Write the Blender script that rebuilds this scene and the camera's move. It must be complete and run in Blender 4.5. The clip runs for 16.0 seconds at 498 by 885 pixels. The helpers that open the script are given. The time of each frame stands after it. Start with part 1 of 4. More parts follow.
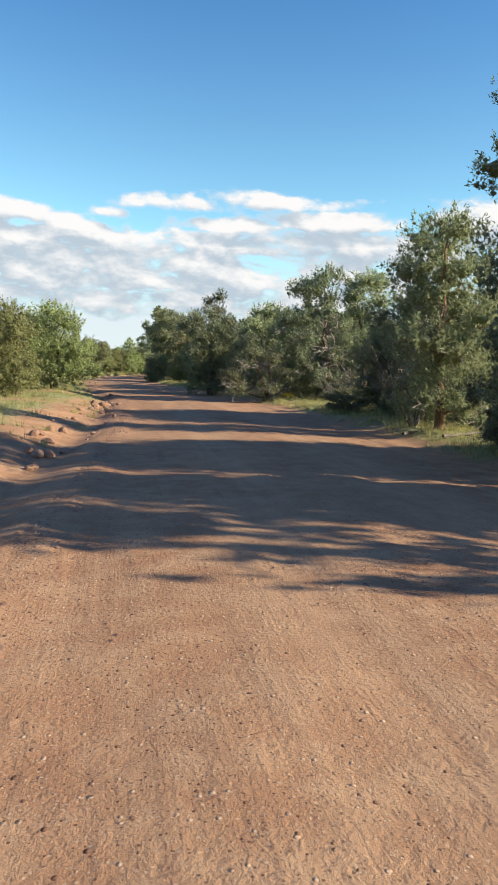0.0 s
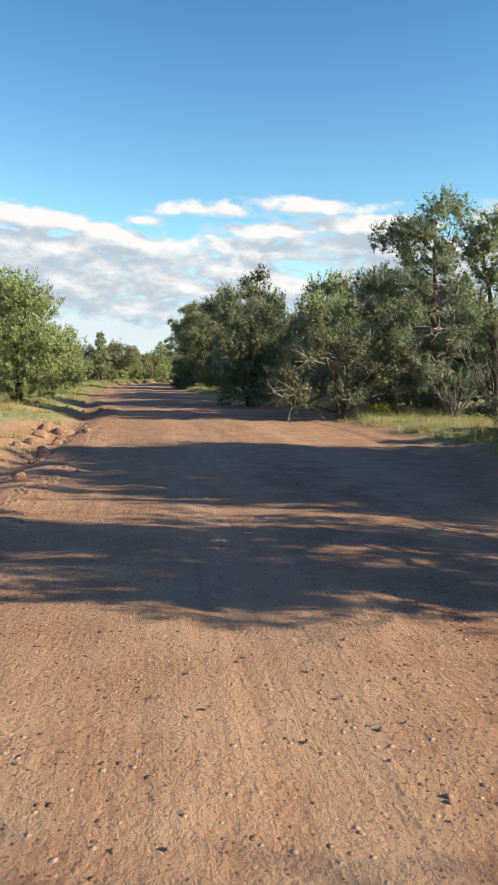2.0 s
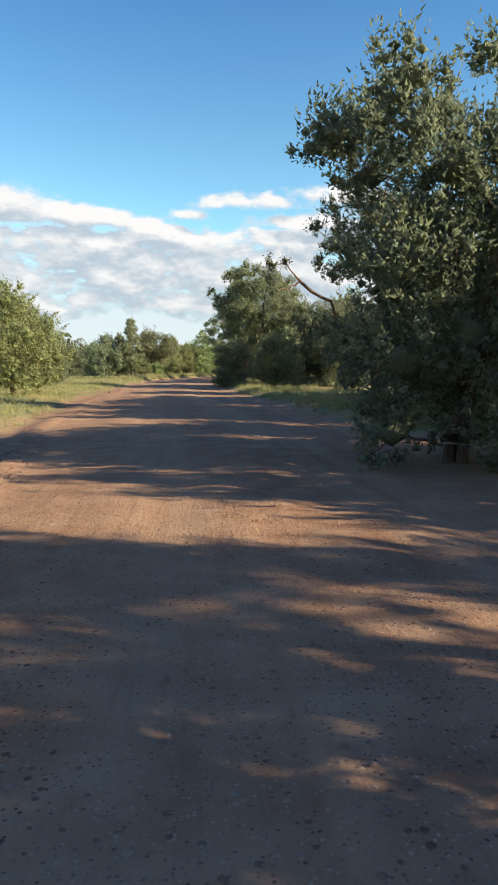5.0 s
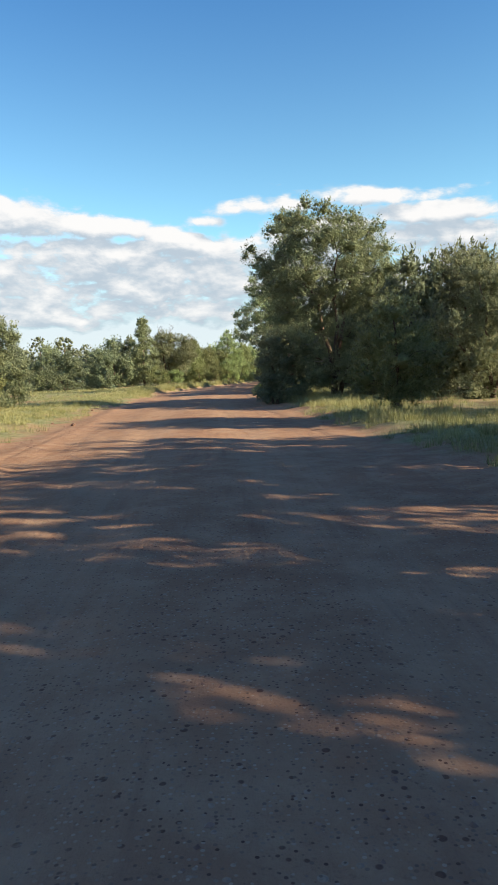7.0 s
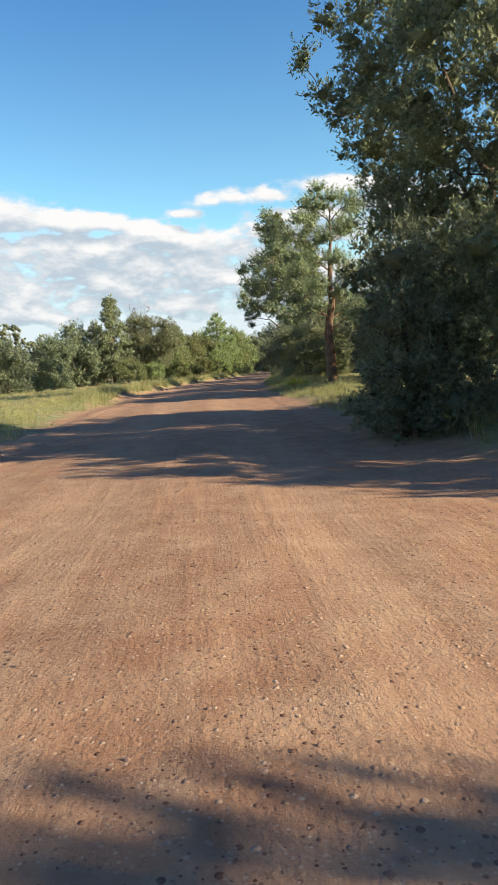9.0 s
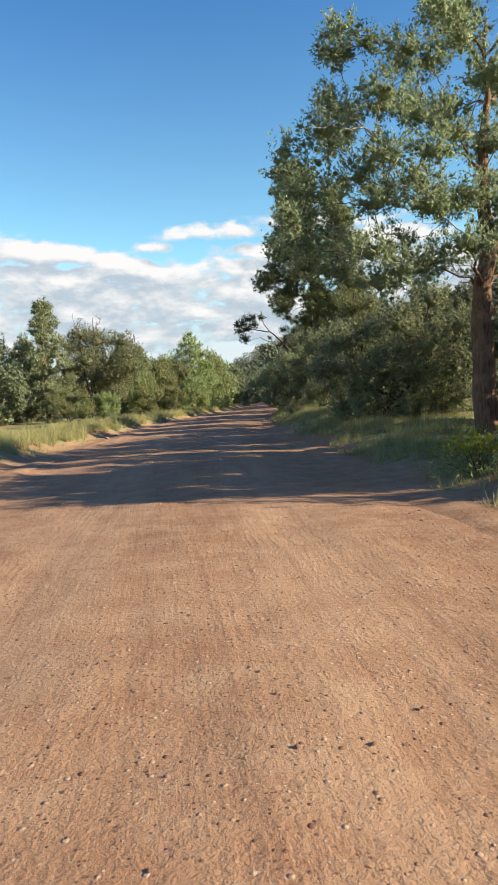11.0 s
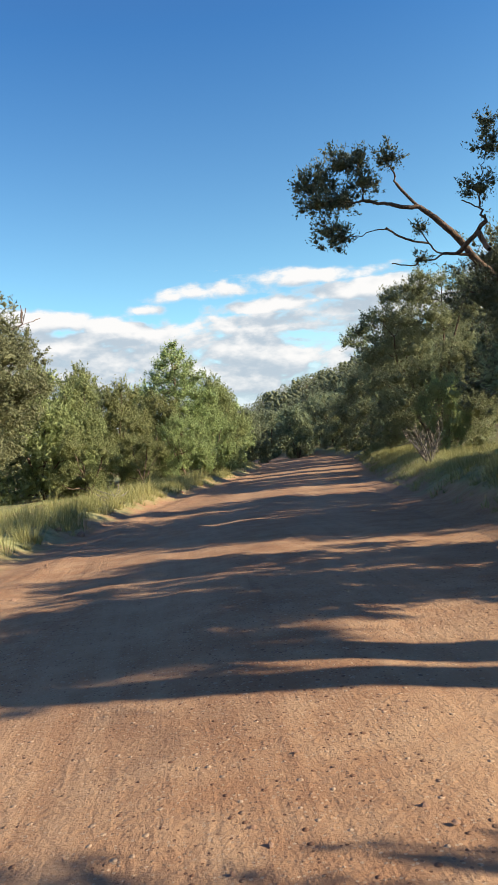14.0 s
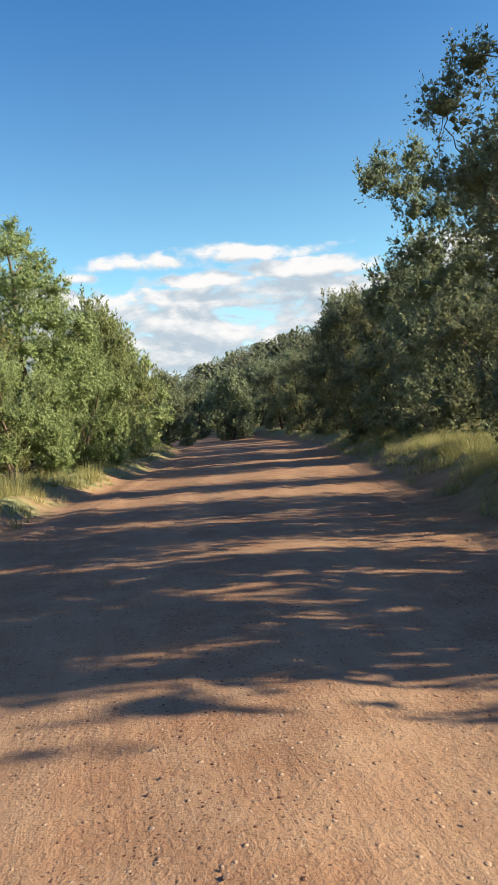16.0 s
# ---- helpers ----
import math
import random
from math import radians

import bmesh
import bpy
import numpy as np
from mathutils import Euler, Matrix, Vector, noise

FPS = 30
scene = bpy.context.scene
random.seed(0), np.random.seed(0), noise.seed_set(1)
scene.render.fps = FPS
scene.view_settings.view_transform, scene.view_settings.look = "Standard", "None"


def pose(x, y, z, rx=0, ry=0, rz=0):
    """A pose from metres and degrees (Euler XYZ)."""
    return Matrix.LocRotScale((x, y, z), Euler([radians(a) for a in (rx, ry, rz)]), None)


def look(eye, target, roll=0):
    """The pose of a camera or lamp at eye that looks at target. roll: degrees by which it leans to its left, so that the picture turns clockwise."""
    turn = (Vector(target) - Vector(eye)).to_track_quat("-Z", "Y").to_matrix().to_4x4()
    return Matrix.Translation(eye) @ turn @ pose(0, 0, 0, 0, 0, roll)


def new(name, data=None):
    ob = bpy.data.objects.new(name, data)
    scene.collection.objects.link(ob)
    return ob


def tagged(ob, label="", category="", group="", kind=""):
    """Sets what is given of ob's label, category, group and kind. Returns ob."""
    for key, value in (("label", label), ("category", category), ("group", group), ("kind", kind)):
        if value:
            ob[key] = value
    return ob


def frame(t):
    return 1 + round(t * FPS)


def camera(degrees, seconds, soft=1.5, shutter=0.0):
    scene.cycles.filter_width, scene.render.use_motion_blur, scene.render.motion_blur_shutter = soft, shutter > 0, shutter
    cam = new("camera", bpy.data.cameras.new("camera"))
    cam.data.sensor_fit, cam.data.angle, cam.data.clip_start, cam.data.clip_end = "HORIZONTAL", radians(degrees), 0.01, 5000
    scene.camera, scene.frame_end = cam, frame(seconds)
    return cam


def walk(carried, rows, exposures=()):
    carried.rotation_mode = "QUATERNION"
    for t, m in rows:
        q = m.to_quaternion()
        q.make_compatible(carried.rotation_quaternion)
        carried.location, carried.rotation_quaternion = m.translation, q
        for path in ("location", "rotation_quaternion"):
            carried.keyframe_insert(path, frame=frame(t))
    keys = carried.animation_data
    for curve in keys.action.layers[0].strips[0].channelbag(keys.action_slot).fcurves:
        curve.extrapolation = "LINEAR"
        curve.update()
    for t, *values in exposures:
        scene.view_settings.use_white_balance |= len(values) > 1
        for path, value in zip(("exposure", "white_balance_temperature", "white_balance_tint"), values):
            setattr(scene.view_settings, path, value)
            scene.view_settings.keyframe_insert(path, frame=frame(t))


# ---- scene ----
cam = camera(38.23, 16.0, soft=1.25)
PATH = [
    (0, (0.839, 0.062, 1.500), (2.697, 9.839, 0.517), 1.39),
    (0.5, (1.339, 3.239, 1.480), (3.336, 12.981, 0.434), 1.69),
    (1, (1.762, 6.530, 1.410), (3.228, 16.389, 0.602), 1.03),
    (1.5, (2.153, 9.976, 1.344), (3.487, 19.846, 0.446), 0.43),
    (2, (2.498, 13.393, 1.289), (3.836, 23.261, 0.374), 0.37),
    (2.5, (2.768, 16.785, 1.230), (4.266, 26.654, 0.629), 0.56),
    (3, (2.992, 20.116, 1.192), (4.400, 29.996, 0.553), 0.82),
    (3.5, (3.135, 23.349, 1.131), (4.004, 33.282, 0.368), 1.48),
    (3.7, (3.201, 24.636, 1.114), (3.885, 34.580, 0.312), 1.12),
    (5.8, (3.241, 42.134, 1.300), (3.937, 52.053, 0.232), -1.15),
    (6, (3.176, 44.038, 1.289), (3.596, 53.985, 0.354), -1.59),
    (6.5, (3.002, 48.859, 1.252), (3.278, 58.818, 0.389), -2.37),
    (7, (2.798, 53.761, 1.268), (3.182, 63.710, 0.335), -2.31),
    (7.5, (2.590, 58.635, 1.321), (3.054, 68.570, 0.278), -2.95),
    (8, (2.452, 63.634, 1.296), (2.910, 73.570, 0.263), -2.84),
    (8.5, (2.234, 68.612, 1.261), (2.328, 78.560, 0.244), -3.97),
    (8.7, (2.150, 70.604, 1.258), (2.448, 80.542, 0.188), -4.13),
    (10.8, (1.860, 92.097, 1.299), (2.962, 102.019, 0.706), -3.51),
    (11, (1.864, 94.349, 1.287), (2.936, 104.271, 0.664), -3.50),
    (11.5, (1.914, 100.017, 1.272), (2.797, 109.956, 0.613), -3.52),
    (12, (2.099, 105.686, 1.239), (2.736, 115.649, 0.672), -4.09),
    (12.5, (2.331, 111.380, 1.197), (2.991, 121.347, 0.709), -4.10),
    (13, (2.645, 117.058, 1.200), (3.387, 127.016, 0.669), -4.32),
    (13.5, (3.076, 122.644, 1.240), (3.979, 132.593, 0.798), -5.06),
    (14, (3.606, 128.089, 1.291), (4.734, 138.024, 1.442), -6.61),
    (14.5, (4.211, 133.401, 1.318), (5.605, 143.303, 1.381), -6.67),
    (15, (4.991, 138.287, 1.335), (6.652, 148.148, 1.271), -6.79),
    (15.5, (5.852, 143.122, 1.342), (7.716, 152.945, 1.185), -5.74),
    (16, (6.840, 147.832, 1.405), (8.887, 157.617, 1.147), -4.65),
]
walk(cam, [(t, look(eye, target, roll)) for t, eye, target, roll in PATH], [(0.0, 1.0), (16.0, 1.0)])

# ---- light: low evening sun from the right of the road, slightly behind ----
SUN_ELEV, SUN_AZ = radians(22.5), radians(111.0)     # azimuth clockwise from +y
to_sun = Vector((math.sin(SUN_AZ) * math.cos(SUN_ELEV), math.cos(SUN_AZ) * math.cos(SUN_ELEV), math.sin(SUN_ELEV)))
sun_data = bpy.data.lights.new("sun", "SUN")
sun_data.energy, sun_data.angle, sun_data.color = 5.0, radians(0.53), (1.0, 0.90, 0.69)
sun = new("sun", sun_data)
sun.matrix_world = Matrix.Translation((40, -10, 30)) @ to_sun.to_track_quat("Z", "Y").to_matrix().to_4x4()

world = bpy.data.worlds.new("sky")
scene.world = world
world.use_nodes = True
wn, wl = world.node_tree.nodes, world.node_tree.links
sky = wn.new("ShaderNodeTexSky")
sky.sky_type, sky.sun_disc = "NISHITA", False
sky.sun_elevation, sky.sun_rotation = SUN_ELEV, SUN_AZ
sky.altitude, sky.air_density, sky.dust_density, sky.ozone_density = 2000, 1.0, 0.4, 1.2
wn["Background"].inputs["Strength"].default_value = 0.129
clear = wn.new("ShaderNodeMix")          # the clear, cyan-leaning blue of high dry country
clear.data_type, clear.blend_type = "RGBA", "MULTIPLY"
clear.inputs[0].default_value = 1.0
way_up = wn.new("ShaderNodeSeparateXYZ")
wl.new(wn.new("ShaderNodeTexCoord").outputs["Generated"], way_up.inputs[0])
deepen = wn.new("ShaderNodeValToRGB")    # paler low down, deeper overhead
deepen.color_ramp.elements[0].position, deepen.color_ramp.elements[0].color = 0.16, (0.80, 1.05, 0.90, 1)
deepen.color_ramp.elements[1].position, deepen.color_ramp.elements[1].color = 0.52, (0.31, 0.66, 0.91, 1)
zenith = deepen.color_ramp.elements.new(0.85)
zenith.color = (0.38, 0.46, 0.80, 1)
wl.new(way_up.outputs["Z"], deepen.inputs["Fac"])
wl.new(deepen.outputs["Color"], clear.inputs[7])
wl.new(sky.outputs["Color"], clear.inputs[6])
wl.new(clear.outputs[2], wn["Background"].inputs["Color"])


# ---- materials ----
class Mat:
    """A node material with short calls for its nodes."""

    def __init__(self, name):
        self.m = bpy.data.materials.new(name)
        self.m.use_nodes = True
        self.n, self.l = self.m.node_tree.nodes, self.m.node_tree.links
        self.b = self.n["Principled BSDF"]
        self.out = self.n["Material Output"]

    def put(self, a, b):
        self.l.new(a, b)

    def coord(self, which="Object"):
        return self.n.new("ShaderNodeTexCoord").outputs[which]

    def mapped(self, vec, scale):
        k = self.n.new("ShaderNodeMapping")
        k.inputs["Scale"].default_value = scale
        self.put(vec, k.inputs["Vector"])
        return k.outputs["Vector"]

    def noise(self, vec, scale, detail=4.0, rough=0.55, dist=0.0):
        k = self.n.new("ShaderNodeTexNoise")
        k.inputs["Scale"].default_value, k.inputs["Detail"].default_value = scale, detail
        k.inputs["Roughness"].default_value, k.inputs["Distortion"].default_value = rough, dist
        self.put(vec, k.inputs["Vector"])
        return k.outputs["Fac"]

    def voronoi(self, vec, scale, out="Distance"):
        k = self.n.new("ShaderNodeTexVoronoi")
        k.inputs["Scale"].default_value = scale
        self.put(vec, k.inputs["Vector"])
        return k.outputs[out]

    def ramp(self, fac, stops):
        k = self.n.new("ShaderNodeValToRGB")
        e = k.color_ramp.elements
        while len(e) < len(stops):
            e.new(0.5)
        for q, (p, c) in zip(e, stops):
            q.position, q.color = p, (*c, 1) if len(c) == 3 else c
        self.put(fac, k.inputs["Fac"])
        return k.outputs["Color"]

    def math(self, op, a, b=0.0, clamp=False):
        k = self.n.new("ShaderNodeMath")
        k.operation, k.use_clamp = op, clamp
        for v, s in ((a, 0), (b, 1)):
            if isinstance(v, (int, float)):
                k.inputs[s].default_value = v
            else:
                self.put(v, k.inputs[s])
        return k.outputs[0]

    def span(self, v, a, b, lo=0.0, hi=1.0):
        k = self.n.new("ShaderNodeMapRange")
        k.interpolation_type = "SMOOTHSTEP"
        for s, x in zip(("From Min", "From Max", "To Min", "To Max"), (a, b, lo, hi)):
            k.inputs[s].default_value = x
        self.put(v, k.inputs["Value"])
        return k.outputs[0]

    def mix(self, fac, a, b, mode="MIX"):
        k = self.n.new("ShaderNodeMix")
        k.data_type, k.blend_type = "RGBA", mode
        for v, s in ((fac, 0), (a, 6), (b, 7)):
            if isinstance(v, (int, float)):
                k.inputs[s].default_value = v
            elif isinstance(v, tuple):
                k.inputs[s].default_value = (*v, 1)
            else:
                self.put(v, k.inputs[s])
        return k.outputs[2]

    def bump(self, height, strength, distance):
        k = self.n.new("ShaderNodeBump")
        k.inputs["Strength"].default_value, k.inputs["Distance"].default_value = strength, distance
        self.put(height, k.inputs["Height"])
        self.put(k.outputs["Normal"], self.b.inputs["Normal"])

    def done(self, color, rough=0.9, spec=0.2):
        if isinstance(color, tuple):
            self.b.inputs["Base Color"].default_value = (*color, 1)
        else:
            self.put(color, self.b.inputs["Base Color"])
        self.b.inputs["Roughness"].default_value = rough
        self.b.inputs["Specular IOR Level"].default_value = spec
        return self.m


def dirt_colour(k, co):
    """Red-brown iron soil, paler where it is worn and dusty, with small stones in it."""
    big = k.noise(co, 0.35, 5)
    mid = k.noise(co, 2.3, 6, 0.65)
    fine = k.noise(co, 28.0, 5, 0.7)
    base = k.ramp(big, [(0.3, (0.300, 0.152, 0.084)), (0.7, (0.400, 0.222, 0.124))])
    base = k.mix(k.span(mid, 0.35, 0.75), base, (0.46, 0.283, 0.165))
    base = k.mix(k.span(fine, 0.55, 0.8, 0.0, 0.55), base, (0.15, 0.068, 0.042))
    peb = k.voronoi(co, 21.0)
    sort = k.n.new("ShaderNodeSeparateColor")
    k.put(k.voronoi(co, 21.0, "Color"), sort.inputs[0])
    peb = k.math("ADD", peb, k.math("MULTIPLY", sort.outputs[0], 0.34))
    stone = k.mix(k.span(sort.outputs[1], 0.3, 0.6), (0.17, 0.085, 0.055), (0.44, 0.30, 0.20))
    base = k.mix(k.span(peb, 0.26, 0.36, 0.9, 0.0), base, stone)
    grit = k.voronoi(co, 58.0)
    tone = k.n.new("ShaderNodeSeparateColor")
    k.put(k.voronoi(co, 58.0, "Color"), tone.inputs[0])
    base = k.mix(k.math("MULTIPLY", k.span(grit, 0.45, 0.30), k.span(tone.outputs[0], 0.45, 0.75)), base, k.mix(tone.outputs[1], (0.13, 0.062, 0.040), (0.50, 0.34, 0.22)))
    height = k.math("ADD", k.math("MULTIPLY", mid, 0.5), k.math("ADD", k.math("MULTIPLY", fine, 0.35), k.span(peb, 0.12, 0.32, 0.18, 0.0)))
    return base, height


def make_road():
    k = Mat("graded_dirt")
    co = k.coord()
    base, height = dirt_colour(k, co)
    off = k.n.new("ShaderNodeAttribute")
    off.attribute_name = "off"
    # two worn wheel lanes, and graded streaks along the road
    s = off.outputs["Fac"]
    lane = k.math("ADD", k.span(k.math("ABSOLUTE", k.math("SUBTRACT", s, 1.35)), 0.25, 0.75, 0.5, 0.0), k.span(k.math("ABSOLUTE", k.math("ADD", s, 0.75)), 0.25, 0.75, 0.5, 0.0))
    streak = k.noise(k.mapped(co, (3.2, 0.16, 1.0)), 1.6, 5, 0.6)
    base = k.mix(k.math("MULTIPLY", lane, k.span(streak, 0.3, 0.7)), base, (0.50, 0.318, 0.190))
    base = k.mix(k.span(streak, 0.55, 0.75, 0.0, 0.35), base, (0.19, 0.085, 0.052))
    k.bump(k.math("ADD", height, k.math("MULTIPLY", streak, 0.4)), 0.8, 0.05)
    return k.done(base, 0.95, 0.1)


def make_ground():
    k = Mat("woodland_soil")
    co = k.coord()
    base, height = dirt_colour(k, co)
    off = k.n.new("ShaderNodeAttribute")
    off.attribute_name = "off"
    a = k.math("ABSOLUTE", off.outputs["Fac"])
    edge = k.math("ADD", a, k.math("MULTIPLY", k.noise(co, 0.8, 5), 3.0))
    place = k.n.new("ShaderNodeSeparateXYZ")
    k.put(co, place.inputs[0])
    bare = k.math("MULTIPLY", k.span(place.outputs[1], 36.0, 28.0), k.span(off.outputs["Fac"], 0.0, -1.0))
    edge = k.math("SUBTRACT", edge, k.math("MULTIPLY", bare, 1.3))
    litter = k.ramp(k.noise(co, 5.0, 6, 0.7), [(0.3, (0.12, 0.125, 0.055)), (0.5, (0.25, 0.245, 0.110)), (0.7, (0.38, 0.34, 0.17))])
    patch = k.mix(k.span(k.noise(co, 0.25, 4), 0.5, 0.68), litter, base)
    k.bump(height, 0.8, 0.05)
    duff = k.ramp(k.noise(co, 3.0, 6, 0.7), [(0.35, (0.11, 0.075, 0.042)), (0.65, (0.22, 0.155, 0.085))])
    patch = k.mix(k.math("MULTIPLY", k.span(off.outputs["Fac"], 6.8, 9.5), k.span(k.noise(co, 0.4, 4), 0.46, 0.62)), patch, duff)
    return k.done(k.mix(k.span(edge, 5.0, 6.2), base, patch), 0.95, 0.1)


def make_leaf(name, dark, light, tip):
    k = Mat(name)
    info = k.n.new("ShaderNodeObjectInfo")
    geo = k.n.new("ShaderNodeNewGeometry")
    co = k.coord()
    clump = k.noise(co, 1.3, 3)
    c = k.mix(k.span(clump, 0.3, 0.7), dark, light)
    fleck = k.noise(co, 17.0, 3, 0.7)
    c = k.mix(k.span(fleck, 0.52, 0.68, 0.0, 0.75), c, tip)
    c = k.mix(k.span(fleck, 0.44, 0.32, 0.0, 0.5), c, tuple(v * 0.45 for v in dark))
    k.bump(fleck, 1.0, 0.10)
    c = k.mix(k.span(geo.outputs["Random Per Island"], 0.2, 1.0, 0.0, 0.6), c, tip)
    hue = k.n.new("ShaderNodeHueSaturation")
    k.put(k.span(info.outputs["Random"], 0.0, 1.0, 0.478, 0.522), hue.inputs["Hue"])
    k.put(k.span(info.outputs["Random"], 0.0, 1.0, 0.78, 1.22), hue.inputs["Value"])
    k.put(c, hue.inputs["Color"])
    c = hue.outputs["Color"]
    k.done(c, 0.6, 0.25)
    tr = k.n.new("ShaderNodeBsdfTranslucent")
    k.put(c, tr.inputs["Color"])
    ms = k.n.new("ShaderNodeMixShader")
    ms.inputs["Fac"].default_value = 0.40
    k.put(k.b.outputs[0], ms.inputs[1])
    k.put(tr.outputs[0], ms.inputs[2])
    k.put(ms.outputs[0], k.out.inputs["Surface"])
    return k.m


def make_bark(name, dark, light):
    k = Mat(name)
    co = k.coord()
    strip = k.noise(k.mapped(co, (1, 1, 0.12)), 26.0, 6, 0.7)
    c = k.ramp(strip, [(0.35, dark), (0.65, light)])
    c = k.mix(k.span(k.noise(co, 2.0, 4), 0.45, 0.7, 0.0, 0.6), c, tuple(v * 1.25 for v in light))
    k.bump(strip, 0.9, 0.03)
    return k.done(c, 0.9, 0.15)


def make_grass(name, dark, light):
    k = Mat(name)
    geo = k.n.new("ShaderNodeNewGeometry")
    co = k.coord()
    c = k.mix(k.span(k.noise(co, 0.5, 4), 0.35, 0.65), dark, light)
    c = k.mix(k.span(geo.outputs["Random Per Island"], 0.3, 1.0, 0.0, 0.8), c, (0.52, 0.46, 0.22))
    k.done(c, 0.7, 0.2)
    tr = k.n.new("ShaderNodeBsdfTranslucent")
    k.put(c, tr.inputs["Color"])
    ms = k.n.new("ShaderNodeMixShader")
    ms.inputs["Fac"].default_value = 0.35
    k.put(k.b.outputs[0], ms.inputs[1])
    k.put(tr.outputs[0], ms.inputs[2])
    k.put(ms.outputs[0], k.out.inputs["Surface"])
    return k.m


def make_stone():
    k = Mat("red_sandstone")
    co = k.coord()
    info = k.n.new("ShaderNodeObjectInfo")
    geo = k.n.new("ShaderNodeNewGeometry")
    n = k.noise(co, 9.0, 6, 0.65)
    c = k.ramp(n, [(0.3, (0.20, 0.10, 0.065)), (0.7, (0.40, 0.25, 0.17))])
    c = k.mix(k.span(geo.outputs["Random Per Island"], 0.0, 1.0, 0.0, 0.55), c, (0.30, 0.17, 0.11))
    c = k.mix(k.span(info.outputs["Random"], 0.5, 1.0, 0.0, 0.4), c, (0.42, 0.32, 0.25))
    k.bump(n, 0.7, 0.03)
    return k.done(c, 0.9, 0.2)


ROAD, SOIL, STONE = make_road(), make_ground(), make_stone()
JUNIPER = make_leaf("juniper_scales", (0.142, 0.158, 0.088), (0.258, 0.288, 0.160), (0.40, 0.425, 0.25))
PINYON = make_leaf("pine_needles", (0.154, 0.172, 0.074), (0.280, 0.312, 0.135), (0.42, 0.43, 0.19))
OLIVE = make_leaf("olive_juniper_scales", (0.182, 0.198, 0.102), (0.33, 0.360, 0.186), (0.47, 0.485, 0.27))
YOUNG = make_leaf("bright_juniper_scales", (0.196, 0.221, 0.088), (0.356, 0.402, 0.160), (0.485, 0.50, 0.23))
BARK = make_bark("stringy_bark", (0.065, 0.042, 0.030), (0.20, 0.135, 0.10))
RED_BARK = make_bark("red_stringy_bark", (0.10, 0.055, 0.034), (0.30, 0.175, 0.11))
BARE = make_bark("bleached_twigs", (0.22, 0.19, 0.16), (0.45, 0.41, 0.36))
DEAD = make_bark("weathered_dead_wood", (0.11, 0.09, 0.075), (0.25, 0.215, 0.185))
GRASS = make_grass("bunch_grass", (0.200, 0.205, 0.070), (0.400, 0.370, 0.150))
FLOWER = make_leaf("yellow_flower_heads", (0.20, 0.20, 0.03), (0.42, 0.36, 0.03), (0.55, 0.45, 0.04))


# ---- the road's line and the lie of the land ----
LINE = [(-40, 0.6), (-10, 2.0), (11, 3.3), (20, 4.0), (30, 4.25), (38, 4.1), (50, 3.0), (63, 2.2), (80, 1.5), (98, 1.5), (112, 1.9), (122, 2.6),
        (133, 3.8), (141, 4.9), (148, 6.2), (155, 7.7), (168, 11.0), (180, 13.6), (192, 15.6), (206, 16.6), (225, 15.0), (250, 8.0), (300, -12.0), (400, -60.0)]
_yy = np.arange(-60.0, 420.0, 1.0)
_xx = np.interp(_yy, [p[0] for p in LINE], [p[1] for p in LINE])
_w = np.exp(-0.5 * (np.arange(-12, 13) / 4.0) ** 2)
_xx = np.convolve(np.pad(_xx, 12, mode="edge"), _w / _w.sum(), "valid")


def middle(y):
    return np.interp(y, _yy, _xx)


def ss(v, a, b):
    t = np.clip((np.asarray(v, float) - a) / (b - a), 0, 1)
    return t * t * (3 - 2 * t)


def wave(x, y, seed, size):
    """A cheap smooth field of bumps, about -1 to 1."""
    r = np.random.RandomState(seed)
    out = 0
    for q in range(7):
        a, f, p = r.uniform(0, math.tau), r.uniform(0.6, 1.7) / size, r.uniform(0, math.tau)
        out = out + np.sin((x * math.cos(a) + y * math.sin(a)) * f * math.tau + p)
    return out / 3.5


def land(x, y):
    """Height of the ground."""
    x, y = np.asarray(x, float), np.asarray(y, float)
    s = x - middle(y)
    near = 1 - ss(y, 200, 260)
    road = 0.05 - 0.010 * s * s
    wob = 0.25 * wave(0 * x, y, 3, 7.0)
    left = 1 - ss(s, -4.3 + wob, -3.1 + wob)
    right = ss(s, 3.2 - wob, 4.4 - wob)
    ditch = -0.10 * np.exp(-((s + 3.7) / 0.45) ** 2) * (1 - ss(y, 45, 60))
    berm = 0.09 * np.exp(-((s + 3.0 + wob * 0.5) / 0.35) ** 2) + 0.05 * np.exp(-((s - 3.1) / 0.4) ** 2)
    bank_l = (0.30 - 0.14 * ss(y, 45, 62) + 0.16 * ss(y, 98, 112)) * (1 - ss(s, -6.2 + 1.5 * ss(y, 98, 112), -3.7 + wob))
    bank_r = (0.16 + 0.40 * ss(y, 104, 122)) * ss(s, 3.3, 5.0 + wob)
    rough = 0.05 * wave(x, y, 5, 2.2) * (left + right) + 0.012 * wave(x, y, 9, 0.9) + 0.25 * wave(x, y, 6, 30.0) * ss(abs(s), 7, 25)
    swell = 0.035 * wave(0 * x, y, 12, 9.0)
    hill = 16.0 * ss(x, 14, 62) * ss(y, 175, 262) + 12.0 * ss(x, 40, 170) * ss(y, 90, 260) + 8.0 * ss(y, 270, 480) + 16.0 * ss(x, 160, 420) + 10.0 * ss(np.hypot(x, y), 450, 1200)
    return np.maximum(road, -0.03) * (1 - left) * (1 - right) + ditch + (berm + bank_l + bank_r) * near + rough + swell + hill


